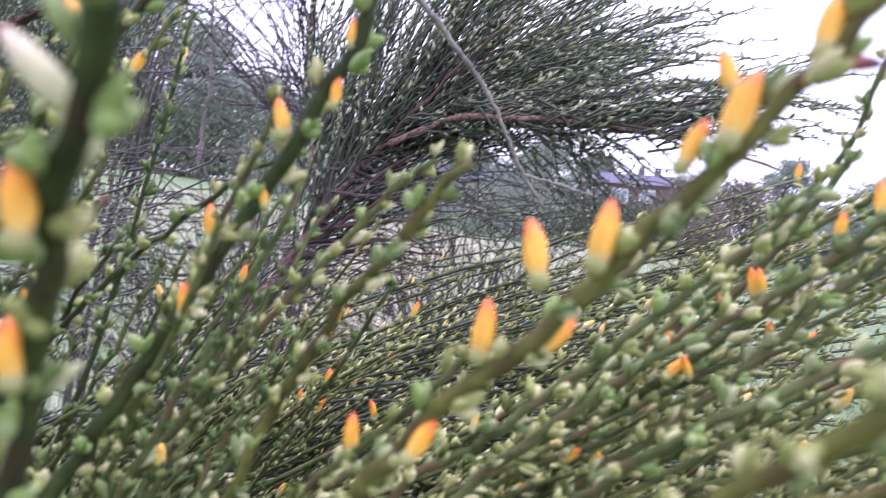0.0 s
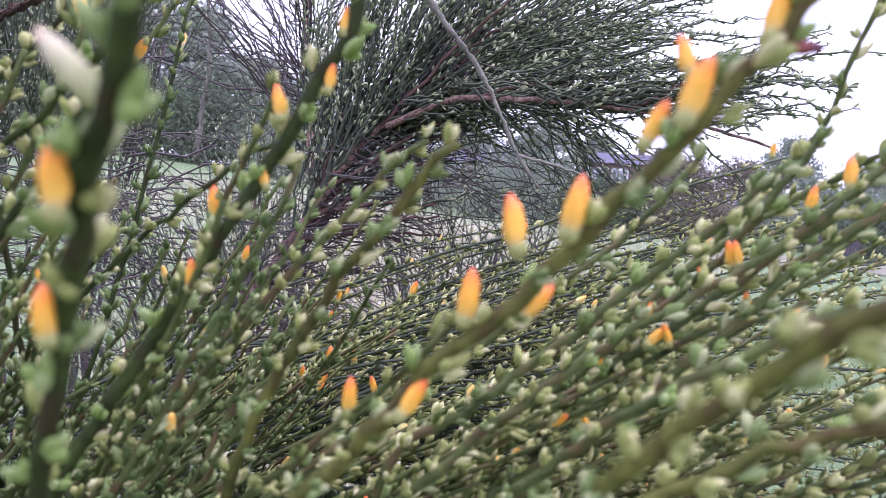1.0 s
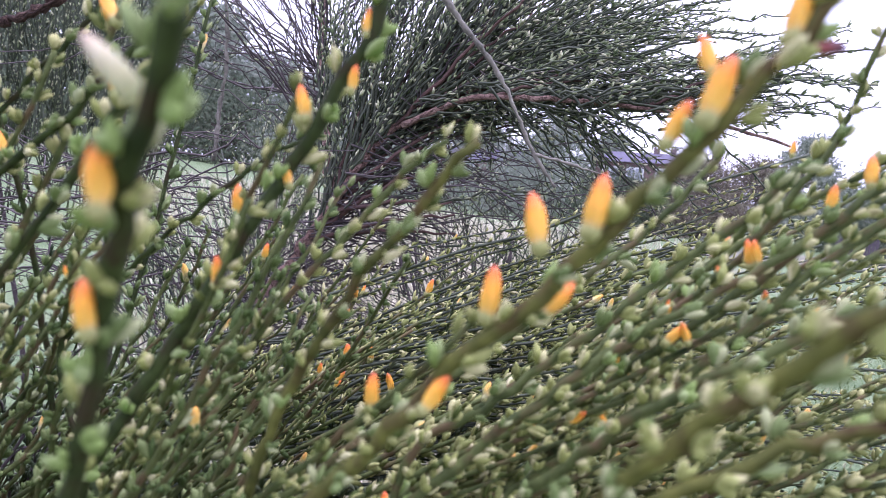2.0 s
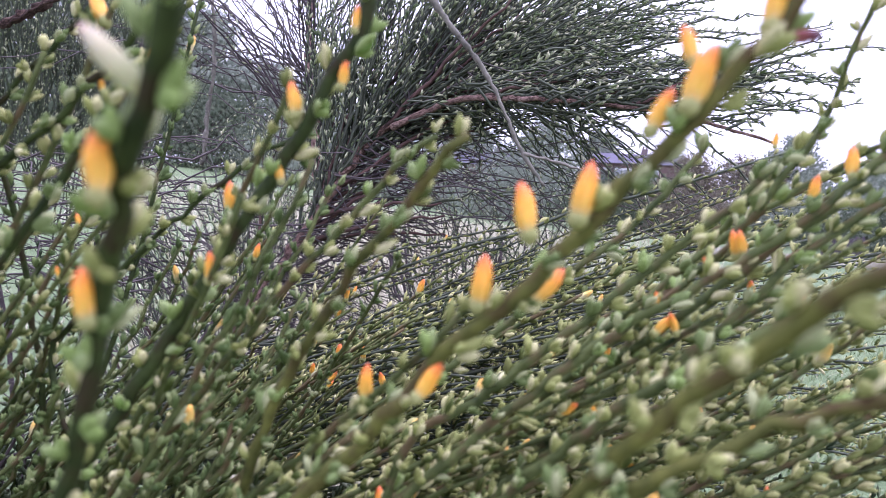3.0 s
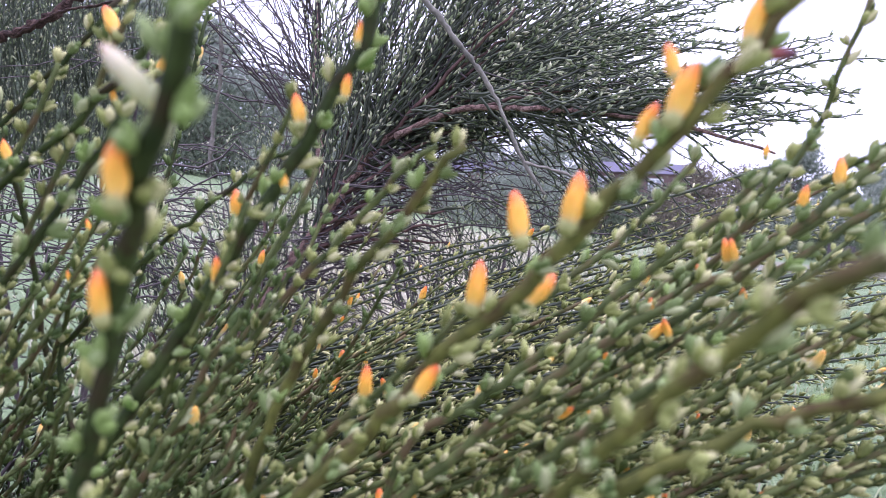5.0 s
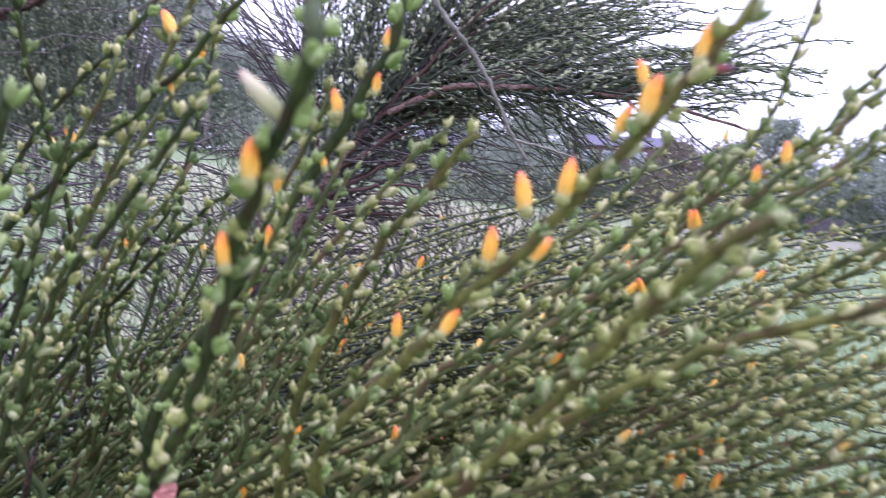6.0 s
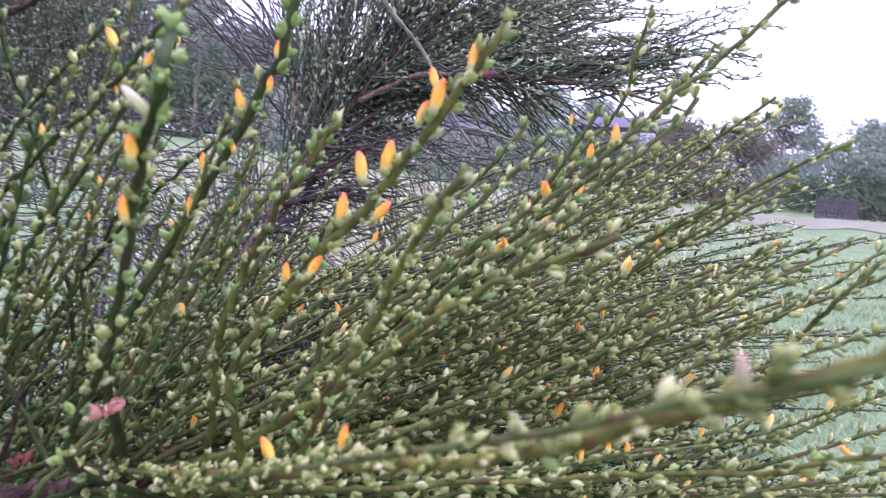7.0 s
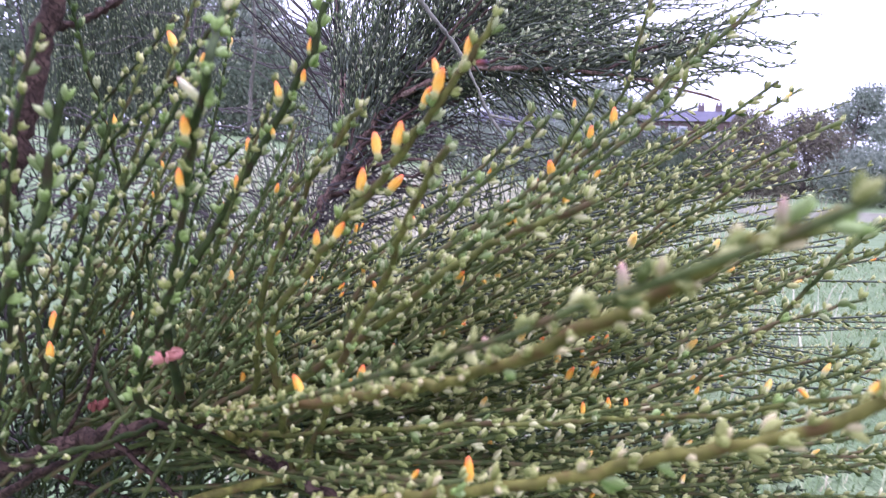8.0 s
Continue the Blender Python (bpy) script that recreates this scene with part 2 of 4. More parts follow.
def spindle(length, width, thick, sides=6, rings=4, belly=0.55, bend=0.0, blunt=1.15):
    """A closed leaf, scale or bud body that points along z: rounded, widest at the belly."""
    v, f = [(0, 0, 0)], []
    for i in range(1, rings + 1):
        u = i / (rings + 1)
        r = math.sin(math.pi * u ** (math.log(0.5) / math.log(belly))) ** (0.75 if u < belly else blunt)
        for j in range(sides):
            a = 2 * math.pi * j / sides
            v.append((0.5 * width * r * math.cos(a) + bend * u * u * length, 0.5 * thick * r * math.sin(a), u * length))
    v.append((bend * length, 0, length))
    top = len(v) - 1
    for j in range(sides):
        q = (j + 1) % sides
        f.append((0, 1 + q, 1 + j))
        for i in range(rings - 1):
            f.append((1 + i * sides + j, 1 + i * sides + q, 1 + (i + 1) * sides + q, 1 + (i + 1) * sides + j))
        f.append((top, 1 + (rings - 1) * sides + j, 1 + (rings - 1) * sides + q))
    return np.array(v), f


def turned(v, az, tilt, roll=0.0):
    """Tilts a shape that points along z away from z, then swings it round z."""
    m = Matrix.Rotation(az, 3, "Z") @ Matrix.Rotation(tilt, 3, "Y") @ Matrix.Rotation(roll, 3, "Z")
    return v @ np.array(m).T


def tuft(rng, leaves, sides, rings, slim=1.0):
    """A cluster of small folded leaves of unit size, as it sits in the axil of a shoot; it points along z."""
    vs, fs, c = [], [], 0
    for i in range(leaves):
        ln = rng.uniform(0.58, 1.0)
        v, f = spindle(ln, rng.uniform(0.33, 0.45) * slim, rng.uniform(0.22, 0.32) * slim, sides, rings, rng.uniform(0.5, 0.62), rng.uniform(-0.05, 0.25), 0.92)
        v = turned(v, i * 2.4 + rng.uniform(-0.5, 0.5), rng.uniform(0.12, 0.5) if i else rng.uniform(0, 0.2), rng.uniform(0, 3))
        vs.append(v)
        fs += [tuple(k + c for k in q) for q in f]
        c += len(v)
    return np.concatenate(vs), fs


RNG = random.Random(7)
TUFT_FINE = [tuft(RNG, RNG.choice((3, 3, 4, 5)), 7, 4) for _ in range(8)]
TUFT_MID = [tuft(RNG, RNG.choice((2, 2, 3, 3)), 5, 3) for _ in range(10)]
TUFT_FAR = [tuft(RNG, RNG.choice((1, 2, 2)), 4, 2, 0.75) for _ in range(8)]


def aim(direction, spin=0.0):
    """A 3 x 3 rotation that turns z into the direction."""
    q = Vector(direction).to_track_quat("Z", "Y").to_matrix()
    return np.array(q @ Matrix.Rotation(spin, 3, "Z"))


def nodes_along(line, spacing, rng, start=0.0):
    """Alternating places and outward directions of leaf clusters on a shoot."""
    t, a, b = frames_along(line)
    s = np.concatenate([[0], np.cumsum(np.linalg.norm(np.diff(line, axis=0), axis=1))])
    d, turn, out = start * s[-1] + rng.uniform(0, spacing), rng.uniform(0, 6.28), []
    while d < s[-1]:
        i = min(int(np.searchsorted(s, d, "right")) - 1, len(line) - 2)
        u = (d - s[i]) / (s[i + 1] - s[i] + 1e-12)
        p = line[i] * (1 - u) + line[i + 1] * u
        side = math.cos(turn) * a[i] + math.sin(turn) * b[i]
        way = t[i] * rng.uniform(0.8, 1.3) + side * rng.uniform(0.45, 0.85) + np.array((0, 0, 0.22))
        out.append((p, way / np.linalg.norm(way), side, d / s[-1]))
        turn += 2.4 + rng.uniform(-0.5, 0.5)
        d += spacing * rng.uniform(0.7, 1.35)
    return out


def wobble(line, rng, size):
    """Small kinks at every step, as shoots have at their nodes."""
    n = len(line)
    kink = np.array([[rng.gauss(0, size) for _ in range(3)] for _ in range(n)])
    kink[0] = 0
    return line + kink


# ---------- ground ----------
def ground_material():
    m, n, l, b = material("meadow", 0.9, 0.2)
    wide, mid, fine = noise_node(n, l, 0.22, 4), noise_node(n, l, 2.2, 5), noise_node(n, l, 40, 5)
    green = ramp(n, [(0.25, (0.11, 0.16, 0.08)), (0.5, (0.165, 0.225, 0.118)), (0.75, (0.23, 0.27, 0.16))])
    straw = ramp(n, [(0.3, (0.24, 0.22, 0.155)), (0.7, (0.42, 0.385, 0.285))])
    l.new(mid.outputs["Fac"], green.inputs[0])
    l.new(fine.outputs["Fac"], straw.inputs[0])
    where = ramp(n, [(0.58, (0, 0, 0)), (0.72, (1, 1, 1))])
    l.new(wide.outputs["Fac"], where.inputs[0])
    col = mixed(n, l, green.outputs[0], straw.outputs[0], where.outputs[0])
    tone = ramp(n, [(0.3, (0.7, 0.72, 0.65)), (0.7, (1.2, 1.2, 1.15))])
    l.new(fine.outputs["Fac"], tone.inputs[0])
    l.new(mixed(n, l, col, tone.outputs[0], 1.0, "MULTIPLY"), b.inputs["Base Color"])
    bumped(n, l, b, fine.outputs["Fac"], 0.8, 0.05)
    return m


def ground_height(x, y):
    """The meadow rolls slightly and climbs to the west."""
    r = math.hypot(x, y) + 1e-6
    rise = min(1.0, max(0.0, (-x / r + 0.05) / 0.45)) * (1 if y > 0 else 0)
    return 0.06 * math.sin(0.5 * x + 1) * math.cos(0.4 * y) * min(1, 20 / r) + 0.047 * rise * min(70, max(0.0, r - 3))


def make_ground():
    g = Mesh()
    xs = np.concatenate([-np.geomspace(3000, 3, 40), np.linspace(-2.5, 6, 35), np.geomspace(6.5, 3000, 22)])
    ys = np.concatenate([-np.geomspace(3000, 3, 16), np.linspace(-2.5, 9, 47), np.geomspace(9.5, 3000, 40)])
    v = [(x, y, ground_height(x, y)) for y in ys for x in xs]
    w = len(xs)
    f = [(j * w + i, j * w + i + 1, (j + 1) * w + i + 1, (j + 1) * w + i) for j in range(len(ys) - 1) for i in range(w - 1)]
    g.add(v, f)
    return tagged(part("ground", g, [ground_material()]), "green meadow with dry straw patches", "ground", kind="structure")


make_ground()

GRASS_BLADE = leafy("grass_blade", [(0.0, (0.15, 0.22, 0.095)), (0.5, (0.25, 0.325, 0.16)), (0.85, (0.36, 0.41, 0.24)), (1.0, (0.56, 0.50, 0.37))], scale=80)


def make_grass():
    """Blades on the stretch of meadow beside the shrub."""
    rng = random.Random(21)
    g = Mesh()
    for _ in range(44000):
        d = 0.1 + 10.5 * rng.random() ** 1.4
        az = rng.gauss(0.25, 0.4) if rng.random() < 0.68 else rng.uniform(-3.14, 3.14)
        x, y = d * math.sin(az), d * math.cos(az)
        clump = 0.5 + 0.5 * noise.noise((x * 2.3, y * 2.3, 4.0))
        h, w = rng.uniform(0.02, 0.05) + 0.07 * clump * rng.random(), rng.uniform(0.002, 0.004) * (1 + 0.12 * d)
        a, lean = rng.uniform(0, 6.28), h * rng.uniform(0.4, 1.5)
        z = ground_height(x, y) - 0.005
        c, s = math.cos(a), math.sin(a)
        g.add([(x - c * w, y - s * w, z), (x + c * w, y + s * w, z), (x + c * w * 0.7 - s * lean * 0.4, y + s * w * 0.7 + c * lean * 0.4, z + h * 0.65),
               (x - c * w * 0.7 - s * lean * 0.4, y - s * w * 0.7 + c * lean * 0.4, z + h * 0.65), (x - s * lean, y + c * lean, z + h)], [(0, 1, 2, 3), (3, 2, 4)])
    tagged(part("meadow_grass", g, [GRASS_BLADE]), "short green meadow grass with some dry blades", "grass", kind="stuff")


make_grass()

STRAW_SOIL = bark("dry_soil", (0.13, 0.12, 0.09), (0.22, 0.22, 0.15), 9, 0.95, 0.8, 0.03)


def make_bank():
    """A worn strip of dry soil between the meadow and the hedge."""
    g = Mesh()
    n = 44
    v = []
    for i in range(n + 1):
        az = 20 + 28 * i / n
        near = 19.5 + 1.6 * noise.noise((az * 0.35, 0, 0))
        far = 24.0 + 1.5 * noise.noise((az * 0.3, 5, 0))
        for k in range(5):
            d = near + (far - near) * k / 4
            x, y = d * math.sin(radians(az)), d * math.cos(radians(az))
            v.append((x, y, ground_height(x, y) + 0.02 + 0.10 * math.sin(math.pi * k / 4)))
    f = [(i * 5 + k, (i + 1) * 5 + k, (i + 1) * 5 + k + 1, i * 5 + k + 1) for i in range(n) for k in range(4)]
    g.add(v, [q[::-1] for q in f])
    tagged(part("path", g, [STRAW_SOIL]), "worn strip of dry brown soil along the hedge", "path", kind="structure")


make_bank()
DRY_BLADE = leafy("dry_grass_blade", [(0.0, (0.38, 0.36, 0.25)), (0.5, (0.60, 0.56, 0.43)), (1.0, (0.78, 0.72, 0.60))], scale=60)


def make_dry_grass():
    """Tall withered grass behind the shrub."""
    rng = random.Random(22)
    g = Mesh()
    for _ in range(24000):
        y = 2.4 + rng.gauss(0, 0.35) + 22 * rng.random() ** 1.4
        x = (-0.05 + rng.gauss(0, 0.17)) * y + rng.gauss(0, 0.2)
        if noise.noise((x * 0.9, y * 0.9, 8.0)) < -0.28:
            continue
        h, w, a = rng.uniform(0.15, 0.55), rng.uniform(0.003, 0.006) * (1 + 0.1 * y), rng.uniform(0, 6.28)
        lean = h * rng.uniform(0.1, 0.8)
        c, s, z = math.cos(a), math.sin(a), ground_height(x, y) - 0.01
        g.add([(x - c * w, y - s * w, z), (x + c * w, y + s * w, z), (x + c * w * 0.7 - s * lean * 0.35, y + s * w * 0.7 + c * lean * 0.35, z + h * 0.6),
               (x - c * w * 0.7 - s * lean * 0.35, y - s * w * 0.7 + c * lean * 0.35, z + h * 0.6), (x - s * lean, y + c * lean, z + h * 0.95)], [(0, 1, 2, 3), (3, 2, 4)])
    tagged(part("dry_grass", g, [DRY_BLADE]), "tall pale withered grass behind the broom shrub", "grass", kind="stuff")


make_dry_grass()

# ---------- distance: hedge, trees and houses ----------
FOLIAGE = leafy("tree_leaves", [(0.0, (0.09, 0.12, 0.08)), (0.5, (0.14, 0.17, 0.12)), (1.0, (0.20, 0.23, 0.16))], scale=6, through_light=0.15)
# distance haze is put into these paler, greyer leaf tones
FOLIAGE_HAZY = leafy("hazy_leaves", [(0.0, (0.20, 0.24, 0.19)), (0.5, (0.30, 0.34, 0.28)), (1.0, (0.42, 0.45, 0.38))], scale=6, through_light=0.15)
FOLIAGE_BROWN = leafy("bare_hedge_twigs", [(0.0, (0.15, 0.12, 0.11)), (0.5, (0.22, 0.185, 0.15)), (1.0, (0.28, 0.27, 0.18))], scale=6, through_light=0.1)
TREE_BARK = bark("tree_bark", (0.06, 0.05, 0.045), (0.17, 0.14, 0.12), 12, 0.85, 0.8, 0.02)


def tree(name, x, y, height, spread, leaf, mat, seed, leaves=2600, trunk=0.16, low=0.2, label="", clumps=26):
    """A tapered trunk with limbs, and a crown of many small leaves in uneven clumps."""
    rng = random.Random(seed)
    z0 = ground_height(x, y) - 0.05
    root = new(name)
    root.location = (x, y, z0)
    wood, crown = Mesh(), Mesh()
    tube(wood, wobble(spline([(0, 0, 0), (rng.uniform(-.1, .1) * spread, 0, height * 0.5), (rng.uniform(-.1, .1) * spread, 0, height * 0.93)], 8), rng, height * 0.012), np.linspace(trunk, trunk * 0.15, 9), 7)
    heads = []
    for k in range(clumps):
        u = low + (1 - low) * (k + rng.random()) / clumps
        r = spread * 0.5 * math.sin(math.pi * min(1, 0.22 + 0.74 * (u - low) / (1 - low))) * rng.uniform(0.45, 1.05)
        a = rng.uniform(0, 6.28)
        c = np.array((r * math.cos(a), r * math.sin(a), height * u))
        heads.append((c, spread * rng.uniform(0.12, 0.24)))
        start = np.array((0, 0, max(height * 0.1, c[2] - 0.5 * r - 0.1 * height)))
        mid = (start + c) / 2 + np.array((0, 0, -0.04 * height))
        tube(wood, wobble(spline([start, mid, c], 5), rng, spread * 0.01), np.linspace(trunk * 0.35, trunk * 0.05, 6), 5)
    for i in range(leaves):
        c, r = heads[i % len(heads)]
        g = np.array([rng.gauss(0, 1) for _ in range(3)])
        p = c + g / np.linalg.norm(g) * r * rng.random() ** 0.45 * np.array((1.15, 1.15, 0.9))
        v, f = spindle(leaf * rng.uniform(0.6, 1.3), leaf * rng.uniform(0.35, 0.6), leaf * 0.12, 4, 1)
        crown.add(turned(v, rng.uniform(0, 6.28), rng.uniform(0, 2.6)) + p, f)
    part("trunk", wood, [TREE_BARK], root)
    part("crown", crown, [mat], root, smooth=False)
    return tagged(root, label, "tree" if height > 3.5 else "bush")


def polar(az, d):
    return d * math.sin(radians(az)), d * math.cos(radians(az))


for az, d, h, s, lf, mt, sd, cnt, lb in (
        (27.6, 62, 7.6, 6.0, 0.34, FOLIAGE_HAZY, 3, 6000, "leafy tree standing above the hedge"),
        (33.0, 58, 5.2, 7.5, 0.34, FOLIAGE_HAZY, 4, 6000, "broad grey-green tree in the hedge line"),
        (38.5, 60, 5.0, 8.0, 0.34, FOLIAGE_HAZY, 5, 6000, "broad grey-green tree in the hedge line"),
        (24.4, 34, 3.5, 4.4, 0.15, FOLIAGE_BROWN, 6, 11000, "brownish half-bare hedgerow bush at the meadow edge"),
        (20.5, 30, 3.3, 3.4, 0.14, FOLIAGE_BROWN, 7, 11000, "brownish half-bare hedgerow bush at the meadow edge"),
        (17.0, 33, 2.1, 4.2, 0.18, FOLIAGE, 8, 4000, "dark green hedgerow bush below the houses"),
        (14.0, 34, 2.55, 5.0, 0.18, FOLIAGE, 9, 6000, "dark green hedgerow bush below the houses"),
        (8.0, 36, 3.2, 5.4, 0.2, FOLIAGE_HAZY, 10, 4000, "grey-green hedgerow tree in front of the houses"),
        (28.5, 31, 2.0, 4.2, 0.18, FOLIAGE_HAZY, 11, 4000, "low green hedgerow bush at the meadow edge"),
        (32.5, 29, 1.4, 4.2, 0.18, FOLIAGE, 12, 4000, "low green hedgerow bush at the meadow edge"),
        (37.0, 27, 1.3, 4.4, 0.18, FOLIAGE, 13, 4000, "low green hedgerow bush at the meadow edge"),
        (4.5, 38, 3.1, 5.6, 0.2, FOLIAGE_HAZY, 14, 4000, "low grey-green hedgerow bush below the houses"),
        (-1.5, 44, 2.8, 7.0, 0.25, FOLIAGE_HAZY, 15, 4000, "low grey-green hedgerow bush across the meadow"),
        (8.6, 58, 7.8, 8.5, 0.34, FOLIAGE_HAZY, 31, 8000, "grey-green tree behind the hedge beside the houses"),
        (12.8, 64, 7.6, 6.0, 0.34, FOLIAGE_HAZY, 36, 6000, "grey-green tree behind the hedge beside the houses"),
        (1.5, 68, 8.2, 10.0, 0.4, FOLIAGE_HAZY, 32, 8000, "broad grey-green tree behind the houses"),
        (-5.5, 64, 8.4, 10.0, 0.4, FOLIAGE_HAZY, 33, 8000, "broad grey-green tree beyond the meadow"),
        (-11.0, 60, 9.5, 9.0, 0.4, FOLIAGE_HAZY, 34, 8000, "tall grey-green tree beyond the meadow"),
        (-15.5, 62, 9.5, 9.0, 0.4, FOLIAGE_HAZY, 35, 8000, "tall grey-green tree beyond the meadow"),
        (-8.0, 46, 4.0, 8.0, 0.3, FOLIAGE_HAZY, 16, 5000, "grey-green tree across the meadow"),
        (-13.5, 48, 3.4, 8.0, 0.34, FOLIAGE_HAZY, 17, 6000, "grey-green hedge tree across the meadow"),
        (-20.0, 50, 5.6, 9.0, 0.34, FOLIAGE, 18, 7000, "dark green hedge tree across the meadow"),
        (-27.0, 50, 6.0, 9.0, 0.34, FOLIAGE, 19, 7000, "dark green hedge tree across the meadow"),
        (-34.0, 50, 6.0, 9.0, 0.34, FOLIAGE, 20, 7000, "dark green hedge tree across the meadow"),
        (-41.0, 50, 6.0, 9.0, 0.34, FOLIAGE, 25, 7000, "dark green hedge tree across the meadow"),
        (-20.5, 60, 12.5, 7.0, 0.5, FOLIAGE_HAZY, 21, 8000, "tall grey-green tree at the top of the meadow"),
        (-25.5, 62, 16.5, 11.0, 0.5, FOLIAGE_HAZY, 22, 10000, "tall grey-green tree at the top of the meadow"),
        (-31.0, 60, 17.0, 12.0, 0.5, FOLIAGE, 23, 10000, "tall dark green tree at the top of the meadow"),
        (-39.0, 60, 17.0, 12.0, 0.5, FOLIAGE, 24, 10000, "tall dark green tree at the top of the meadow")):
    tree("tree" if h > 3.5 else "bush", *polar(az, d), h, s, lf, mt, sd, cnt, 0.03 * h, 0.05 if h < 5 else 0.12, lb, 26 if cnt < 7000 else 60)

SLATE = bark("slate_roof", (0.065, 0.058, 0.095), (0.125, 0.115, 0.165), 3, 0.75)
BRICKWORK = bark("brick_wall", (0.13, 0.085, 0.085), (0.22, 0.145, 0.14), 5, 0.85)
WHITE_PAINT = bark("white_frame", (0.7, 0.7, 0.72), (0.84, 0.84, 0.85), 4, 0.5)
GLASS = material("window_glass", 0.08, 0.6)[0]
GLASS.node_tree.nodes["Principled BSDF"].inputs["Base Color"].default_value = (0.35, 0.37, 0.42, 1)
CLAY = bark("chimney_clay", (0.15, 0.11, 0.11), (0.24, 0.19, 0.19), 6, 0.8)


def box(mesh, x0, y0, z0, x1, y1, z1, mat=0):
    v = [(x, y, z) for z in (z0, z1) for y in (y0, y1) for x in (x0, x1)]
    mesh.add(v, [(0, 2, 3, 1), (4, 5, 7, 6), (0, 1, 5, 4), (2, 6, 7, 3), (0, 4, 6, 2), (1, 3, 7, 5)], mat)


def house(az, d, turn, width, eaves, ridge, windows, label):
    """A two-storey brick house: walls, slate roof with chimneys, framed windows."""
    x, y = polar(az, d)
    root = new("house")
    root.matrix_world = pose(x, y, 0, 0, 0, turn)
    hw, dep = width / 2, 7.0
    wall = Mesh()
    box(wall, -hw, 0, -0.2, hw, dep, eaves)
    part("wall", wall, [BRICKWORK], root, smooth=False)
    roof = Mesh()
    roof.add([(-hw - .3, -.4, eaves), (hw + .3, -.4, eaves), (hw + .3, dep + .4, eaves), (-hw - .3, dep + .4, eaves), (-hw - .3, dep / 2, ridge), (hw + .3, dep / 2, ridge)],
             [(0, 1, 5, 4), (2, 3, 4, 5), (1, 2, 5), (3, 0, 4), (3, 2, 1, 0)])
    rf = part("roof", roof, [SLATE], root, smooth=False)
    for cx in (hw * 0.2, hw * 0.56):
        ch = Mesh()
        box(ch, cx - .26, dep / 2 - .26, ridge - 0.4, cx + .26, dep / 2 + .26, ridge + 0.42)
        for px in (-.13, .13):
            tube(ch, np.array([(cx + px, dep / 2, ridge + .41), (cx + px, dep / 2, ridge + 0.68)]), [0.1, 0.085], 8)
        part("chimney", ch, [CLAY], rf, smooth=False)
    for wx, wz, ww, wh in windows:
        fr = Mesh()
        for a in ((wx - ww / 2, wz, wx + ww / 2, wz + .1), (wx - ww / 2, wz + wh - .1, wx + ww / 2, wz + wh), (wx - ww / 2, wz + .1, wx - ww / 2 + .1, wz + wh - .1), (wx + ww / 2 - .1, wz + .1, wx + ww / 2, wz + wh - .1), (wx - .05, wz + .1, wx + .05, wz + wh - .1)):
            box(fr, a[0], -0.06, a[1], a[2], 0.02, a[3])
        fo = part("window", fr, [WHITE_PAINT], root, smooth=False)
        gl = Mesh()
        box(gl, wx - ww / 2 + .1, -0.02, wz + .1, wx + ww / 2 - .1, 0.01, wz + wh - .1)
        part("pane", gl, [GLASS], fo, smooth=False)
    return tagged(root, label, "house")


house(15.6, 56, -20, 7.6, 4.8, 5.9, [(-2.6, 3.3, 1.3, 1.1), (-0.6, 3.3, 1.4, 1.1), (1.6, 3.3, 1.2, 1.1)], "brick house with slate roof, chimneys and white windows")
house(3.2, 62, -8, 11, 4.4, 5.8, [(-3.0, 3.0, 2.0, 1.2), (1.2, 3.0, 2.2, 1.2), (4.0, 3.0, 1.6, 1.2)], "brick house with slate roof behind the hedge")

PALE_BOARD = bark("pale_painted_board", (0.55, 0.58, 0.66), (0.72, 0.75, 0.82), 3, 0.6)
FENCE_WOOD = bark("weathered_fence", (0.06, 0.05, 0.06), (0.13, 0.11, 0.125), 8, 0.85)


def shed(az, d, turn):
    """A small pale shed at the meadow's edge: boards, pitched roof, door."""
    x, y = polar(az, d)
    root = new("garden_shed")
    root.matrix_world = pose(x, y, ground_height(x, y), 0, 0, turn) @ Matrix.Scale(0.7, 4)
    for k in range(10):
        m = Mesh()
        box(m, -1.0 + 0.2 * k, -0.02 - 0.008 * (k % 2), 0, -0.81 + 0.2 * k, 0.03, 1.75)
        part("board", m, [PALE_BOARD], root, smooth=False)
    m = Mesh()
    box(m, -1.0, 0.03, 0, 1.0, 1.6, 1.74)
    part("body", m, [PALE_BOARD], root, smooth=False)
    m = Mesh()
    m.add([(-1.1, -.12, 1.75), (1.1, -.12, 1.75), (1.1, 1.72, 1.75), (-1.1, 1.72, 1.75), (-1.1, 0.8, 2.2), (1.1, 0.8, 2.2)], [(0, 1, 5, 4), (2, 3, 4, 5), (1, 2, 5), (3, 0, 4), (3, 2, 1, 0)])
    part("roof", m, [SLATE], root, smooth=False)
    m = Mesh()
    box(m, -0.35, -0.06, 0.02, 0.35, -0.031, 1.6)
    part("door", m, [WHITE_PAINT], root, smooth=False)
    return tagged(root, "pale blue-white garden shed at the meadow edge", "shed")


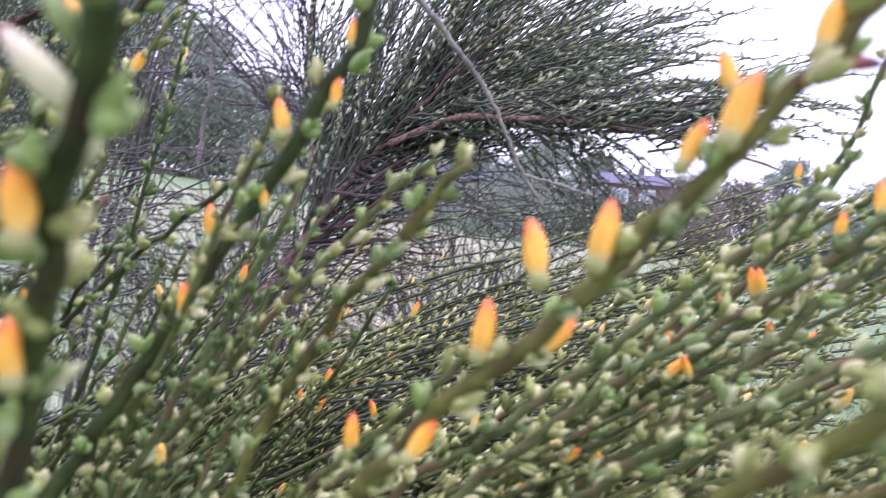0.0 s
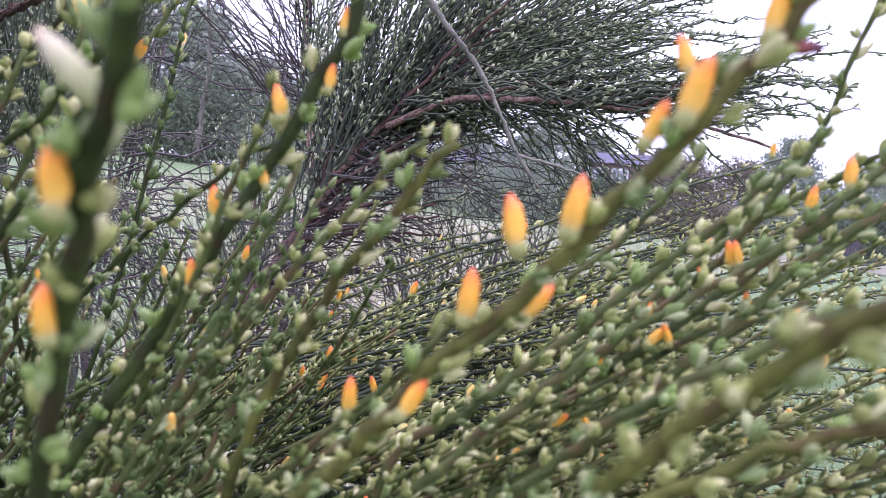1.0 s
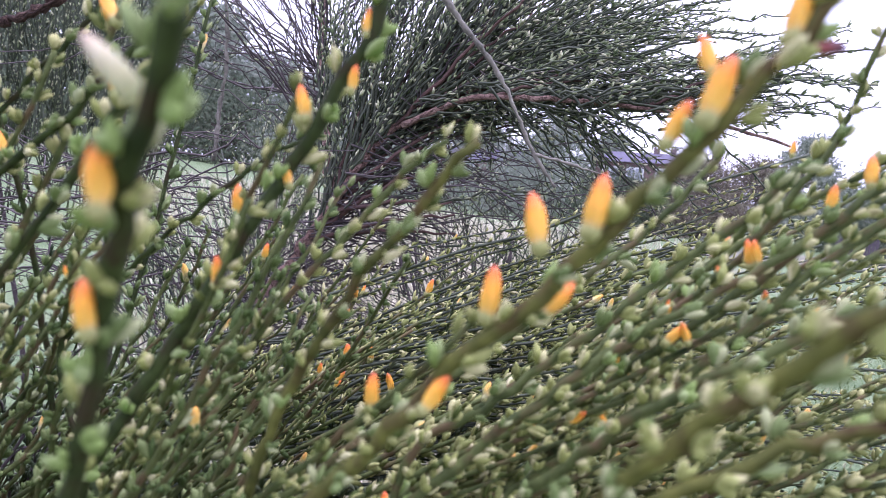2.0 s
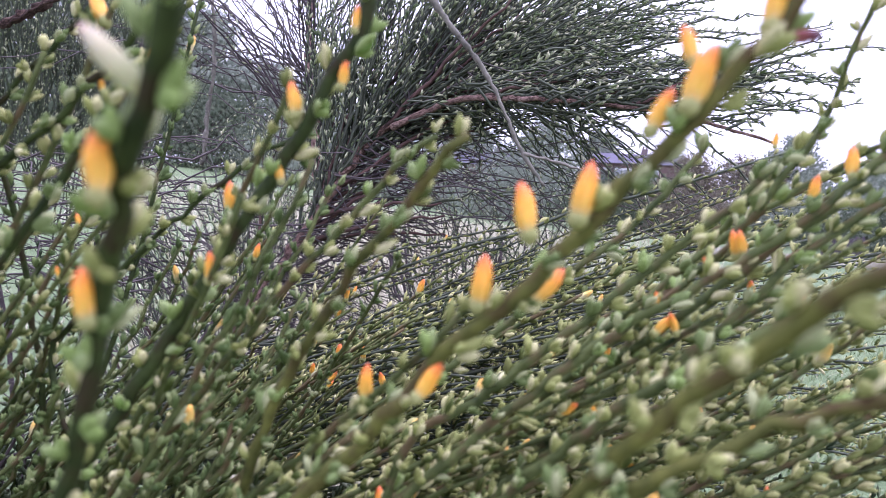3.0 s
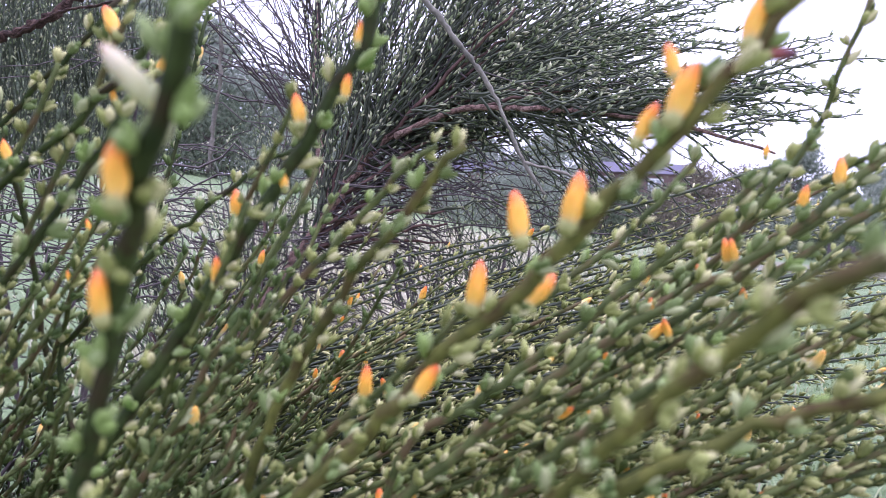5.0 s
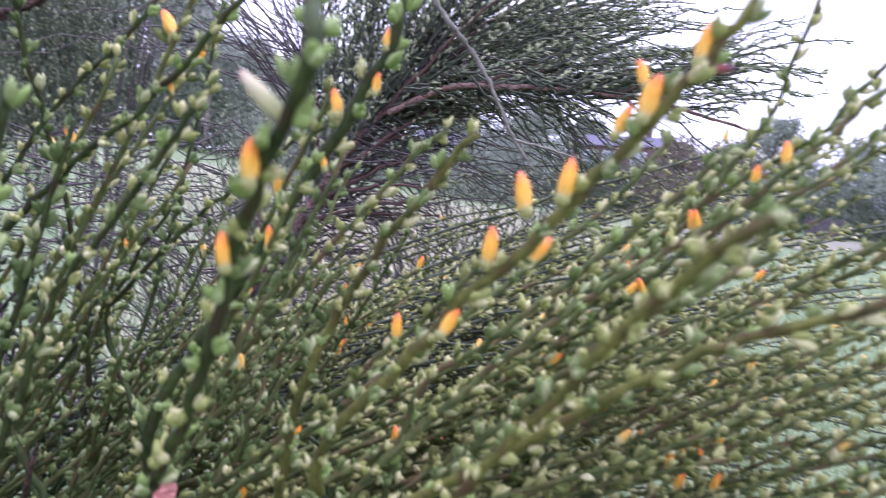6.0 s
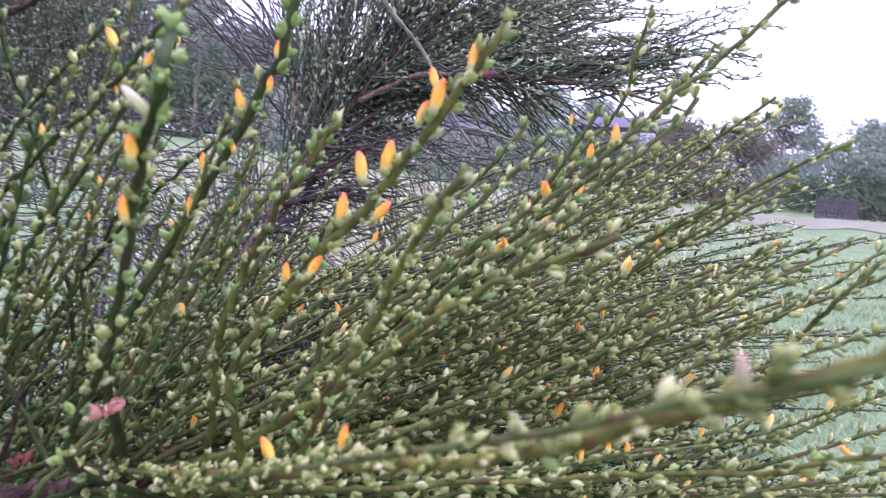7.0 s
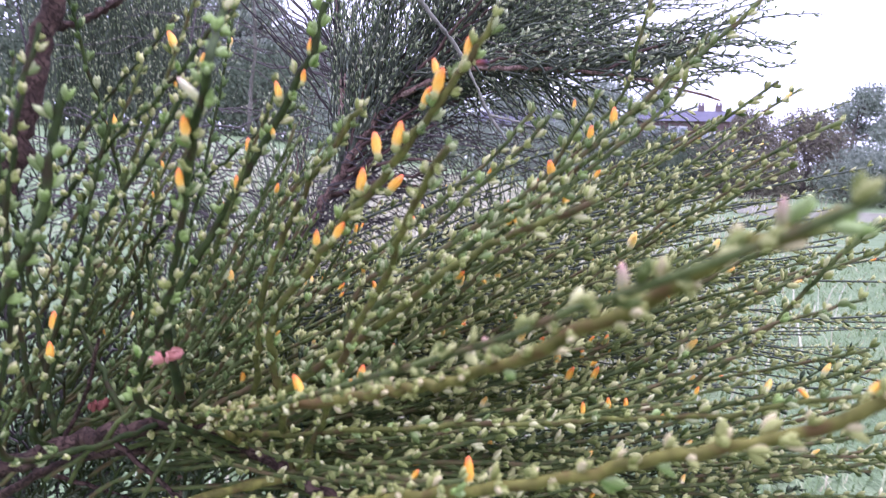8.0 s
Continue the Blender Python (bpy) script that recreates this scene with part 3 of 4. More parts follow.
def fence(az0, az1, d, n):
    """A dark wooden fence of upright pales between two posts."""
    a, c = np.array(polar(az0, d)), np.array(polar(az1, d))
    root = new("fence")
    root.location = (a[0], a[1], ground_height(*a))
    way = (c - a) / np.linalg.norm(c - a)
    length = np.linalg.norm(c - a)
    turn = math.degrees(math.atan2(way[1], way[0]))
    root.rotation_euler = (0, 0, radians(turn))
    rng = random.Random(77)
    for k in range(n):
        m = Mesh()
        u = length * k / n
        box(m, u, -0.02, 0, u + length / n * 0.8, 0.02, 0.72 + rng.uniform(-0.05, 0.08))
        part("pale", m, [FENCE_WOOD], root, smooth=False)
    for z in (0.2, 0.55):
        m = Mesh()
        box(m, 0, 0.02, z, length, 0.06, z + 0.08)
        part("rail", m, [FENCE_WOOD], root, smooth=False)
    return tagged(root, "dark weathered wooden fence at the meadow edge", "fence")


shed(36.0, 28, -34)
fence(30.2, 33.0, 25, 12)

# ---------- broom shoots ----------


def shoot(parent, line, r0, r1, rng, stem_mat, leaf_mat, tufts, spacing, size, sides=5, name="twig", leaf_start=0.1, label=""):
    """One green shoot as a part of its shrub, with its leaf clusters under it."""
    st = Mesh()
    tube(st, line, np.linspace(r0, r1, len(line)), sides)
    ob = part(name, st, [stem_mat], parent, label)
    lv = Mesh()
    for p, way, side, u in nodes_along(line, spacing, rng, leaf_start):
        v, f = rng.choice(tufts)
        k = size * rng.uniform(0.7, 1.25) * (1.0 - 0.3 * u)
        lv.add(v @ aim(way, rng.uniform(0, 6.28)).T * k + p + side * r0 * 0.6, f)
    if lv.count:
        tagged(part("leaves", lv, [leaf_mat], ob), kind="stuff")
    return ob


# ---------- the shrub behind ----------
def make_back_shrub():
    root = new("broom_shrub")
    root.location = (-0.62, 0.84, 0)
    base = np.array(root.location)
    rng = random.Random(5)

    def limb(points, r0, r1, mat, name="limb", sides=8, knots=0.12):
        m = Mesh()
        ln = wobble(spline(np.array(points) - base, 9 * len(points)), rng, r1 * 0.4)
        swell = np.array([1 + rng.uniform(-0.5, 1) * knots for _ in ln])
        tube(m, ln, np.linspace(r0, r1, len(ln)) * swell, sides, 0.08)
        return part(name, m, [mat], root), ln

    trunk = [(-0.62, 0.84, 0.0), (-0.58, 0.84, 0.35), (-0.45, 0.83, 0.6), (-0.36, 0.829, 0.779)]
    limb(trunk, 0.018, 0.0112, TRUNK_BARK, "trunk", 14, 0.2)
    lines = []

    def shrub_limb(points, r0, r1):
        lines.append(limb(points, r0, r1, TRUNK_BARK, "limb", 12, 0.22)[1])

    def bare_limb(points, r0, r1, mat=STEM_BARE):
        limb(points, r0, r1, mat, "bare_branch", 8, 0.55)

    shrub_limb([(-0.36, 0.829, 0.779), (-0.277, 0.83, 0.981), (-0.202, 0.817, 1.1), (-0.148, 0.801, 1.183), (-0.105, 0.805, 1.25), (-0.04, 0.808, 1.308), (0.039, 0.789, 1.346)], 0.0098, 0.0034)
    shrub_limb([(-0.158, 0.82, 1.168), (-0.198, 0.958, 1.286), (-0.249, 1.116, 1.423), (-0.263, 1.187, 1.617)], 0.008, 0.005)
    shrub_limb([(-0.071, 0.786, 1.275), (0.001, 0.757, 1.307), (0.062, 0.707, 1.307), (0.149, 0.686, 1.304), (0.232, 0.665, 1.295), (0.327, 0.643, 1.27)], 0.004, 0.0012)
    bare_limb([(-0.058, 0.512, 1.389), (-0.004, 0.508, 1.33), (0.03, 0.506, 1.288), (0.059, 0.502, 1.233), (0.078, 0.501, 1.209)], 0.0026, 0.001)
    bare_limb([(-0.359, 0.94, 1.218), (-0.354, 0.946, 1.301), (-0.347, 0.942, 1.382), (-0.355, 0.941, 1.508)], 0.0032, 0.0022)
    bare_limb([(-0.598, 0.749, 1.344), (-0.521, 0.751, 1.362), (-0.489, 0.762, 1.385), (-0.451, 0.775, 1.425)], 0.006, 0.004, FRONT_BARK)
    bare_limb([(-0.521, 0.75, 1.358), (-0.464, 0.742, 1.387), (-0.401, 0.733, 1.399), (-0.341, 0.724, 1.421)], 0.002, 0.001, FRONT_BARK)
    bare_limb([(0.059, 0.502, 1.233), (0.083, 0.502, 1.229), (0.116, 0.491, 1.22)], 0.0014, 0.0006)
    count = 0

    def spray(line, u0, u1, n, az, el, length, flat, depth, spacing=0.0098, size=0.0125, mat=STEM_DARK, rad=0.0011, leaf=LEAF_DARK, crook=0.0018):
        """Shoots from a stretch of a limb: az and el give their range of bearings in degrees, flat how far they bend level."""
        for _ in range(n):
            u = rng.uniform(u0, u1)
            p = line[int(u * (len(line) - 1))] + np.array([rng.gauss(0, 0.012) for _ in range(3)])
            e, a = radians(rng.uniform(*el)), radians(rng.uniform(*az))
            L = rng.uniform(*length)
            way = np.array((math.cos(e) * math.cos(a), math.cos(e) * math.sin(a) + rng.gauss(0, depth), math.sin(e)))
            end = p + way * L
            end[2] -= flat * L * rng.uniform(0.5, 1.3)
            mid = p + way * L * 0.5 + np.array((rng.gauss(0, 0.012) * L, rng.gauss(0, 0.03) * L, flat * L * 0.2 + rng.gauss(0, 0.02) * L))
            ln = wobble(spline([p, mid, end], 11), rng, crook)
            shoot(root, ln, rad * rng.uniform(0.9, 1.5), rad * 0.55, rng, mat, leaf, TUFT_FAR, spacing, size, 4, "twig", 0.18)

    main, up, low = lines

    def bough(line, u, az, el, length, n, droop, twig=(0.14, 0.32), spread=20, rad=0.0024, brown=0.35, **more):
        """A side limb that carries a brush of shoots along its outer part."""
        p = line[int(u * (len(line) - 1))]
        e, a = radians(el), radians(az)
        way = np.array((math.cos(e) * math.cos(a), math.cos(e) * math.sin(a), math.sin(e)))
        end = p + way * length - np.array((0, 0, droop * length))
        mid = p + way * length * 0.5 + np.array((0, 0, 0.03 * length))
        m = Mesh()
        ln = wobble(spline([p, mid, end], 14), rng, 0.0016)
        tube(m, ln, np.linspace(rad, rad * 0.4, len(ln)), 6)
        part("limb", m, [more["mat"] if "mat" in more else STEM_BROWN if rng.random() < brown else STEM_DARK], root)
        spray(ln, 0.08, 0.95, n, (az - spread, az + spread), (el - spread * 0.75, el + spread * 0.75), twig, 0.10, 0.10, **more)

    # the great brush that sweeps to the east over the meadow
    for k in range(44):
        u = rng.uniform(0.56, 0.95)
        bough(main, u, rng.uniform(-12, 45), rng.uniform(24, 80) - 24 * (u - 0.6), rng.uniform(0.2, 0.36), 7, 0.08, (0.1, 0.26), 15, 0.0028, brown=0.4)
    for k in range(22):
        bough(main, rng.uniform(0.8, 1.0), rng.uniform(-25, 35), rng.uniform(8, 40), rng.uniform(0.18, 0.29), 9, 0.04, (0.09, 0.19), 15)
    for k in range(20):
        bough(low, 0.03 + 0.038 * k, rng.uniform(-15, 30), rng.uniform(6, 30), rng.uniform(0.1, 0.22), 8, 0.03, (0.06, 0.16), 12)
    spray(low, 0.05, 0.95, 46, (-15, 30), (4, 30), (0.06, 0.15), 0.08, 0.06)
    spray(low, 0.15, 0.6, 50, (-30, 85), (-50, 4), (0.08, 0.24), 0.1, 0.1, 0.008, 0.0095)
    # bare brown forks under the brush
    for k in range(9):
        u = rng.uniform(0.5, 0.95)
        bough(main, u, rng.uniform(-30, 30), rng.uniform(5, 45), rng.uniform(0.12, 0.25), 2, 0.0, (0.1, 0.2), 15, 0.0032, brown=1.0)
    for k in range(26):
        u = rng.uniform(0.4, 0.9)
        bough(main, u, rng.uniform(-10, 80), rng.uniform(-5, 60), rng.uniform(0.08, 0.2), 3, 0.08, (0.06, 0.18), 30, 0.0019, spacing=0.04, size=0.007, mat=STEM_OLD)
    # upright shoots round the fork and the second limb
    for k in range(13):
        bough(main, rng.uniform(0.5, 0.8), rng.uniform(30, 110), rng.uniform(56, 88), rng.uniform(0.18, 0.36), 9, 0.03, (0.12, 0.26), 17)
    for k in range(15):
        bough(up, rng.uniform(0.1, 0.95), rng.uniform(0, 360), rng.uniform(35, 75), rng.uniform(0.2, 0.42), 5, 0.03, brown=1.0, spacing=0.02, size=0.009, mat=STEM_OLD)
    # the thicket of thin dark shoots below and west of the fork
    for k in range(15):
        bough(main, rng.uniform(0.0, 0.42), rng.uniform(95, 165), rng.uniform(20, 66), rng.uniform(0.2, 0.42), 8, 0.05, spread=26)
    # dead twigs that hang in a tangle under the brush
    for k in range(170):
        u = rng.uniform(0.3, 0.95)
        spray(main, u, u, 1, (-20, 75), (-48, 20), (0.16, 0.5), rng.uniform(-0.15, 0.3), 0.25, 0.03, 0.007, TANGLE, 0.0008, crook=0.006)
    for k in range(130):
        u = rng.uniform(0.0, 0.45)
        spray(main, u, u, 1, (50, 200), (-30, 60), (0.2, 0.5), 0.15, 0.22, 0.05, 0.006, TANGLE, 0.0009, crook=0.006)
    for k in range(46):
        u = rng.uniform(0.25, 0.95)
        spray(up, u, u, 1, (110, 260), (-5, 65), (0.25, 0.6), 0.15, 0.15, 0.05, 0.006, TANGLE, 0.0012, crook=0.008)
    # short dead spurs on the bare limb
    for k in range(24):
        u = rng.uniform(0.05, 0.75)
        spray(main, u, u, 1, (-150, 120), (-10, 85), (0.02, 0.1), 0.2, 0.0, 0.02, 0.004, TANGLE, 0.001, crook=0.003)
    # dead twigs that lie nearly level west of the trunk
    for k in range(115):
        p = np.array((rng.uniform(-0.75, -0.3), rng.uniform(0.75, 1.15), rng.uniform(1.02, 1.22))) - base
        spray(np.array([p, p]), 0, 1, 1, (-30, 40) if rng.random() < 0.5 else (140, 210), (-14, 22), (0.15, 0.4), 0.1, 0.05, 0.05, 0.006, TANGLE, 0.0012, crook=0.006)
    return tagged(root, "large broom shrub with brown trunk and dark green shoots", "shrub")


make_back_shrub()


def thicket(x, y, spread, height, n, seed, label, rise=(0.2, 0.6)):
    """A dense upright broom farther off: shoots from the ground up."""
    rng = random.Random(seed)
    root = new("broom_thicket")
    root.location = (x, y, 0)
    for k in range(n):
        a, r = rng.uniform(0, 6.28), spread * 0.25 * math.sqrt(rng.random())
        p = np.array((r * math.cos(a), r * math.sin(a), rng.uniform(*rise) * height))
        top = p + np.array((rng.gauss(0, 0.22) * spread, rng.gauss(0, 0.2) * spread, rng.uniform(0.25, 0.5) * height))
        mid = (p + top) / 2 + np.array((0, 0, 0.08 * height))
        ln = wobble(spline([p, mid, top], 9), rng, 0.004)
        shoot(root, ln, 0.004, 0.0013, rng, STEM_DARK, LEAF_DARK, TUFT_FAR, 0.024, 0.02, 4)
    for k in range(7):
        m = Mesh()
        a = rng.uniform(0, 6.28)
        tube(m, wobble(spline([(0.1 * math.cos(a), 0.1 * math.sin(a), -0.02), (0.15 * spread * math.cos(a), 0.15 * spread * math.sin(a), 0.35 * height), (0.3 * spread * math.cos(a), 0.25 * spread * math.sin(a), 0.75 * height)], 9), rng, 0.008), np.linspace(0.012, 0.004, 10), 7)
        part("limb", m, [STEM_OLD], root)
    return tagged(root, label, "shrub")


thicket(-1.5, 2.5, 1.3, 2.3, 230, 41, "dense dark green broom thicket behind the nearer shrub", (0.4, 0.73))
thicket(-0.8, 2.9, 0.9, 1.5, 80, 42, "dark broom thicket with bare twigs behind the shrub")

thicket(0.12, 2.5, 1.25, 1.42, 110, 43, "low twiggy broom thicket beyond the shrub")


# ---------- the broom in front ----------
front = new("broom_bush")
FB = np.array((-0.6, 0.3, 0.0))
front.location = FB
tagged(front, "broom bush with green leafy shoots and orange flower buds", "shrub")
FINE = []
for k, (v, f) in enumerate(TUFT_FINE):
    mm = Mesh()
    mm.add(v, f)
    FINE.append((mm.data("leafy_bud", [(LEAF_PALE, LEAF_OLIVE, LEAF_GREEN, LEAF_OLIVE, LEAF_OLIVE, LEAF_GREEN, LEAF_OLIVE, LEAF_GREEN)[k]]), mm.data("leafy_bud", [LEAF_FRESH]), mm.data("leafy_bud", [LEAF_WARM])))
front_rng = random.Random(11)
ALL_TWIGS = []


def cluster(parent, p, way, size, rng, kind):
    ob = new("leafy_bud", rng.choice(FINE)[kind])
    m = Matrix(aim(way, rng.uniform(0, 6.28)).tolist()).to_4x4()
    m.translation = Vector(p)
    ob.parent = parent
    ob.matrix_basis = m @ Matrix.Diagonal((size, size, size, 1))


def key_twig(points, r0, r1, stem=STEM_MID):
    """A shoot near the eye, whose leaf clusters can be told apart."""
    rng = front_rng
    stout = 1.4 if stem == STEM_YELLOW else 1.2
    r0, r1 = r0 * stout, r1 * stout
    pts = np.array(points) - FB
    length = np.linalg.norm(np.diff(pts, axis=0), axis=1).sum()
    ln = wobble(spline(pts, max(14, int(length / 0.006))), rng, 0.0005)
    m = Mesh()
    swell = np.array([1 + 0.3 * max(0, math.sin(i * 2.1)) ** 3 + rng.uniform(-0.1, 0.14) for i in range(len(ln))])
    tube(m, ln, np.linspace(r0, r1, len(ln)) * swell, 10, 0.16)
    ob = part("twig", m, [stem], front)
    ALL_TWIGS.append((ob, lambda q, w=ln + FB: float(np.linalg.norm(w - q, axis=1).min())))
    for p, way, side, u in nodes_along(ln, 0.0054 if stem == STEM_YELLOW else 0.0062, rng, min(0.5, 0.06 / length)):
        kind = 1 if rng.random() < (0.5 if stem == STEM_DEEP and r1 > 0.0014 else 0.1) else 2 if stem == STEM_YELLOW else 0
        cluster(ob, p + side * r0 * 0.7, way, rng.uniform(0.0072, 0.0108) if stem == STEM_DEEP and r1 > 0.0014 else rng.uniform(0.006, 0.0094), rng, kind)
    return ob


def key_branch(points, r0, r1):
    m = Mesh()
    ln = wobble(spline(np.array(points) - FB, 7 * len(points)), front_rng, r1 * 0.25)
    tube(m, ln, np.linspace(r0, r1, len(ln)), 9)
    return part("branch", m, [FRONT_BARK], front), ln


def sheaf(n, start, start_size, angle, reach, depth, rng, leaf_size=0.0094, tufts=TUFT_MID, nearest=0.16, stem=STEM_MID, leaf=LEAF_PALE, rad=0.0017, sides=5, buds=0.016, sag=-0.05, bare=0.24, crook=0.0009, joined=""):
    """A number of shoots out of one stretch of the brown branch. angle: their rise from level in degrees."""
    stems, leaves = Mesh(), Mesh()
    for k in range(n):
        s = np.array([start[i] + rng.uniform(-1, 1) * start_size[i] for i in range(3)])
        e, L = radians(rng.uniform(*angle)), rng.uniform(*reach)
        tip = s + L * np.array((math.cos(e), rng.uniform(*depth), math.sin(e)))
        if tip[1] < nearest:
            tip[1] = nearest + rng.uniform(0, 0.08)
        mid = (s + tip) / 2 + np.array((0, rng.uniform(-0.02, 0.03), sag * L + rng.gauss(0, 0.01)))
        ln = wobble(spline([s - FB, mid - FB, tip - FB], 16), rng, crook)
        if joined:
            tube(stems, ln, np.linspace(rad, rad * 0.6, len(ln)), sides)
            for p, way, side, u in nodes_along(ln, 0.006, rng, bare):
                v, f = rng.choice(tufts)
                leaves.add(v @ aim(way, rng.uniform(0, 6.28)).T * leaf_size * rng.uniform(0.7, 1.25) + p + side * rad * 0.6, f)
            continue
        ob = shoot(front, ln, rad, rad * 0.6, rng, stem, leaf, tufts, 0.0060, leaf_size, sides, "twig", bare)
        for p, way, side, u in nodes_along(ln, 0.009, rng, 0.3):
            if rng.random() < buds:
                put_bud(ob, p + side * 0.001, p + side * 0.001 + (way + np.array((0, 0, 0.6))) * rng.uniform(0.0045, 0.0075), rng.choice((0, 1, 1, 1)), rng)
    if joined:
        inner = tagged(part(joined, stems, [stem], front), kind="stuff")
        tagged(part("leaves", leaves, [leaf], inner), kind="stuff")


def fan():
    """The mass of shoots that spreads from the brown branch, upright to the west and level to the east."""
    rng = random.Random(31)
    sheaf(38, (-0.115, 0.27, 1.00), (0.065, 0.07, 0.025), (19, 34), (0.28, 0.46), (-0.34, 0.32), rng, nearest=0.19, leaf_size=0.0102, buds=0.055)
    sheaf(48, (-0.09, 0.26, 0.995), (0.08, 0.07, 0.02), (-4, 21), (0.26, 0.46), (-0.34, 0.32), rng, nearest=0.19, leaf_size=0.0102, buds=0.055)
    sheaf(46, (-0.21, 0.27, 0.985), (0.08, 0.08, 0.03), (42, 68), (0.12, 0.23), (-0.2, 0.35), rng, nearest=0.19, leaf=LEAF_GREEN)
    sheaf(27, (-0.33, 0.25, 1.0), (0.13, 0.09, 0.04), (52, 96), (0.16, 0.33), (-0.3, 0.25), rng, nearest=0.13, rad=0.0018, leaf_size=0.012, bare=0.42, leaf=LEAF_GREEN, stem=STEM_DEEP)
    # thick bush behind the brown branch, its shade put into the dark colours
    sheaf(330, (-0.32, 0.38, 0.82), (0.30, 0.16, 0.11), (10, 110), (0.1, 0.2), (-0.1, 0.3), rng, stem=STEM_DEEP, leaf=LEAF_SHADED, leaf_size=0.011, tufts=TUFT_FAR, sides=4, buds=0, rad=0.0018, joined="undergrowth")
    sheaf(150, (-0.48, 0.40, 0.84), (0.16, 0.14, 0.14), (40, 115), (0.14, 0.3), (-0.1, 0.3), rng, stem=STEM_OLD, leaf=LEAF_SHADED, leaf_size=0.011, tufts=TUFT_FAR, sides=4, buds=0, rad=0.0016, crook=0.003, joined="undergrowth")
    sheaf(110, (-0.30, 0.58, 0.70), (0.3, 0.14, 0.14), (5, 70), (0.15, 0.34), (-0.2, 0.2), rng, stem=STEM_DEEP, leaf=LEAF_SHADED, tufts=TUFT_FAR, sides=4, buds=0, rad=0.0014, joined="undergrowth")
    sheaf(36, (-0.23, 0.42, 0.96), (0.06, 0.06, 0.04), (26, 55), (0.14, 0.27), (0.0, 0.35), rng, tufts=TUFT_FAR, sides=4, leaf_size=0.0095, buds=0.03)
    # under the fan, where little light comes in: shade put into the colours
    sheaf(190, (-0.02, 0.42, 0.85), (0.18, 0.16, 0.06), (-6, 24), (0.18, 0.36), (-0.2, 0.3), rng, stem=STEM_DEEP, leaf=LEAF_SHADED, leaf_size=0.011, tufts=TUFT_FAR, sides=4, buds=0, rad=0.0016, joined="undergrowth")
    # the far side of the bush
    sheaf(205, (-0.2, 0.62, 0.96), (0.15, 0.14, 0.05), (-6, 25), (0.4, 0.72), (-0.15, 0.35), rng, stem=STEM_DARK, tufts=TUFT_FAR, sides=4, leaf_size=0.0125, buds=0.008, sag=0.02)


def make_bud(mat, seed, full=1.0):
    rng = random.Random(seed)
    m = Mesh()
    v, f = spindle(1.1, 0.36, 0.38, 14, 11, 0.52, 0.1, 0.6)
    v += np.array([[rng.gauss(0, 0.006) for _ in range(3)] for _ in v])
    m.add(v - np.array((0, 0, 0.06)), f, 0)
    for s in (-1, 1):
        v, f = spindle(0.84, 0.15, 0.36, 8, 6, 0.5, 0.08, 0.8)
        m.add(v + np.array((s * 0.1, 0.02, -0.02)), f, 0)
    for s in (-1, 1):
        v, f = spindle(0.42, 0.24, 0.34, 8, 4, 0.5)
        m.add(turned(v, 0, s * 0.12) + np.array((s * 0.035, 0, -0.16)), f, 1)
    for v in m.v:
        v[:, :2] *= full
    return m.data("flower_bud", [mat, CALYX])


BUDS = [make_bud(BUD_ORANGE, 1), make_bud(BUD_YELLOW, 2), make_bud(BUD_CREAM, 3, 0.78), make_bud(BUD_PINKISH, 4), make_bud(BUD_WITHERED, 5)]


def bud(base, tip, kind=0):
    """A flower bud on the nearest of the close shoots, or on a shoot of its own that rises from the bush."""
    b, t = np.array(base), np.array(tip)
    owner, far = min(((o, d(b)) for o, d in ALL_TWIGS), key=lambda e: e[1])
    if far > 0.009:
        rng = front_rng
        root = np.array((-0.17 + rng.uniform(-0.05, 0.05), 0.25 + rng.uniform(-0.04, 0.04), 1.0)) if b[1] < 0.36 else np.array((-0.24, 0.44, 0.96))
        if b[0] < -0.1:
            root = np.array((-0.28 + rng.uniform(-0.03, 0.03), 0.24, 1.0))
        way = b - root
        end = b + way / np.linalg.norm(way) * rng.uniform(0.025, 0.06) + np.array((0, 0, 0.006))
        mid = root + way * 0.5 + np.array((0, 0, -0.012))
        ln = wobble(spline([root - FB, mid - FB, b - FB, end - FB], 20), rng, 0.0004)
        owner = shoot(front, ln, 0.0015, 0.0009, rng, STEM_MID, LEAF_PALE, TUFT_MID, 0.0072, 0.0095, 6, "twig", 0.15)
        ALL_TWIGS.append((owner, lambda q, w=ln + FB: float(np.linalg.norm(w - q, axis=1).min())))
    put_bud(owner, b - FB, t - FB, kind, front_rng)


def put_bud(owner, b, t, kind, rng):
    ob = new("flower_bud", BUDS[kind])
    ob["label"] = ("orange flower bud with red tip", "yellow flower bud", "cream flower bud", "olive shoot tip tinged pink", "withered dark red bud")[kind]
    size = np.linalg.norm(t - b)
    m = Matrix(aim(t - b, rng.uniform(0, 6.28)).tolist()).to_4x4()
    m.translation = Vector(b)
    ob.parent = owner
    ob.matrix_basis = m @ Matrix.Diagonal((size, size, size, 1))


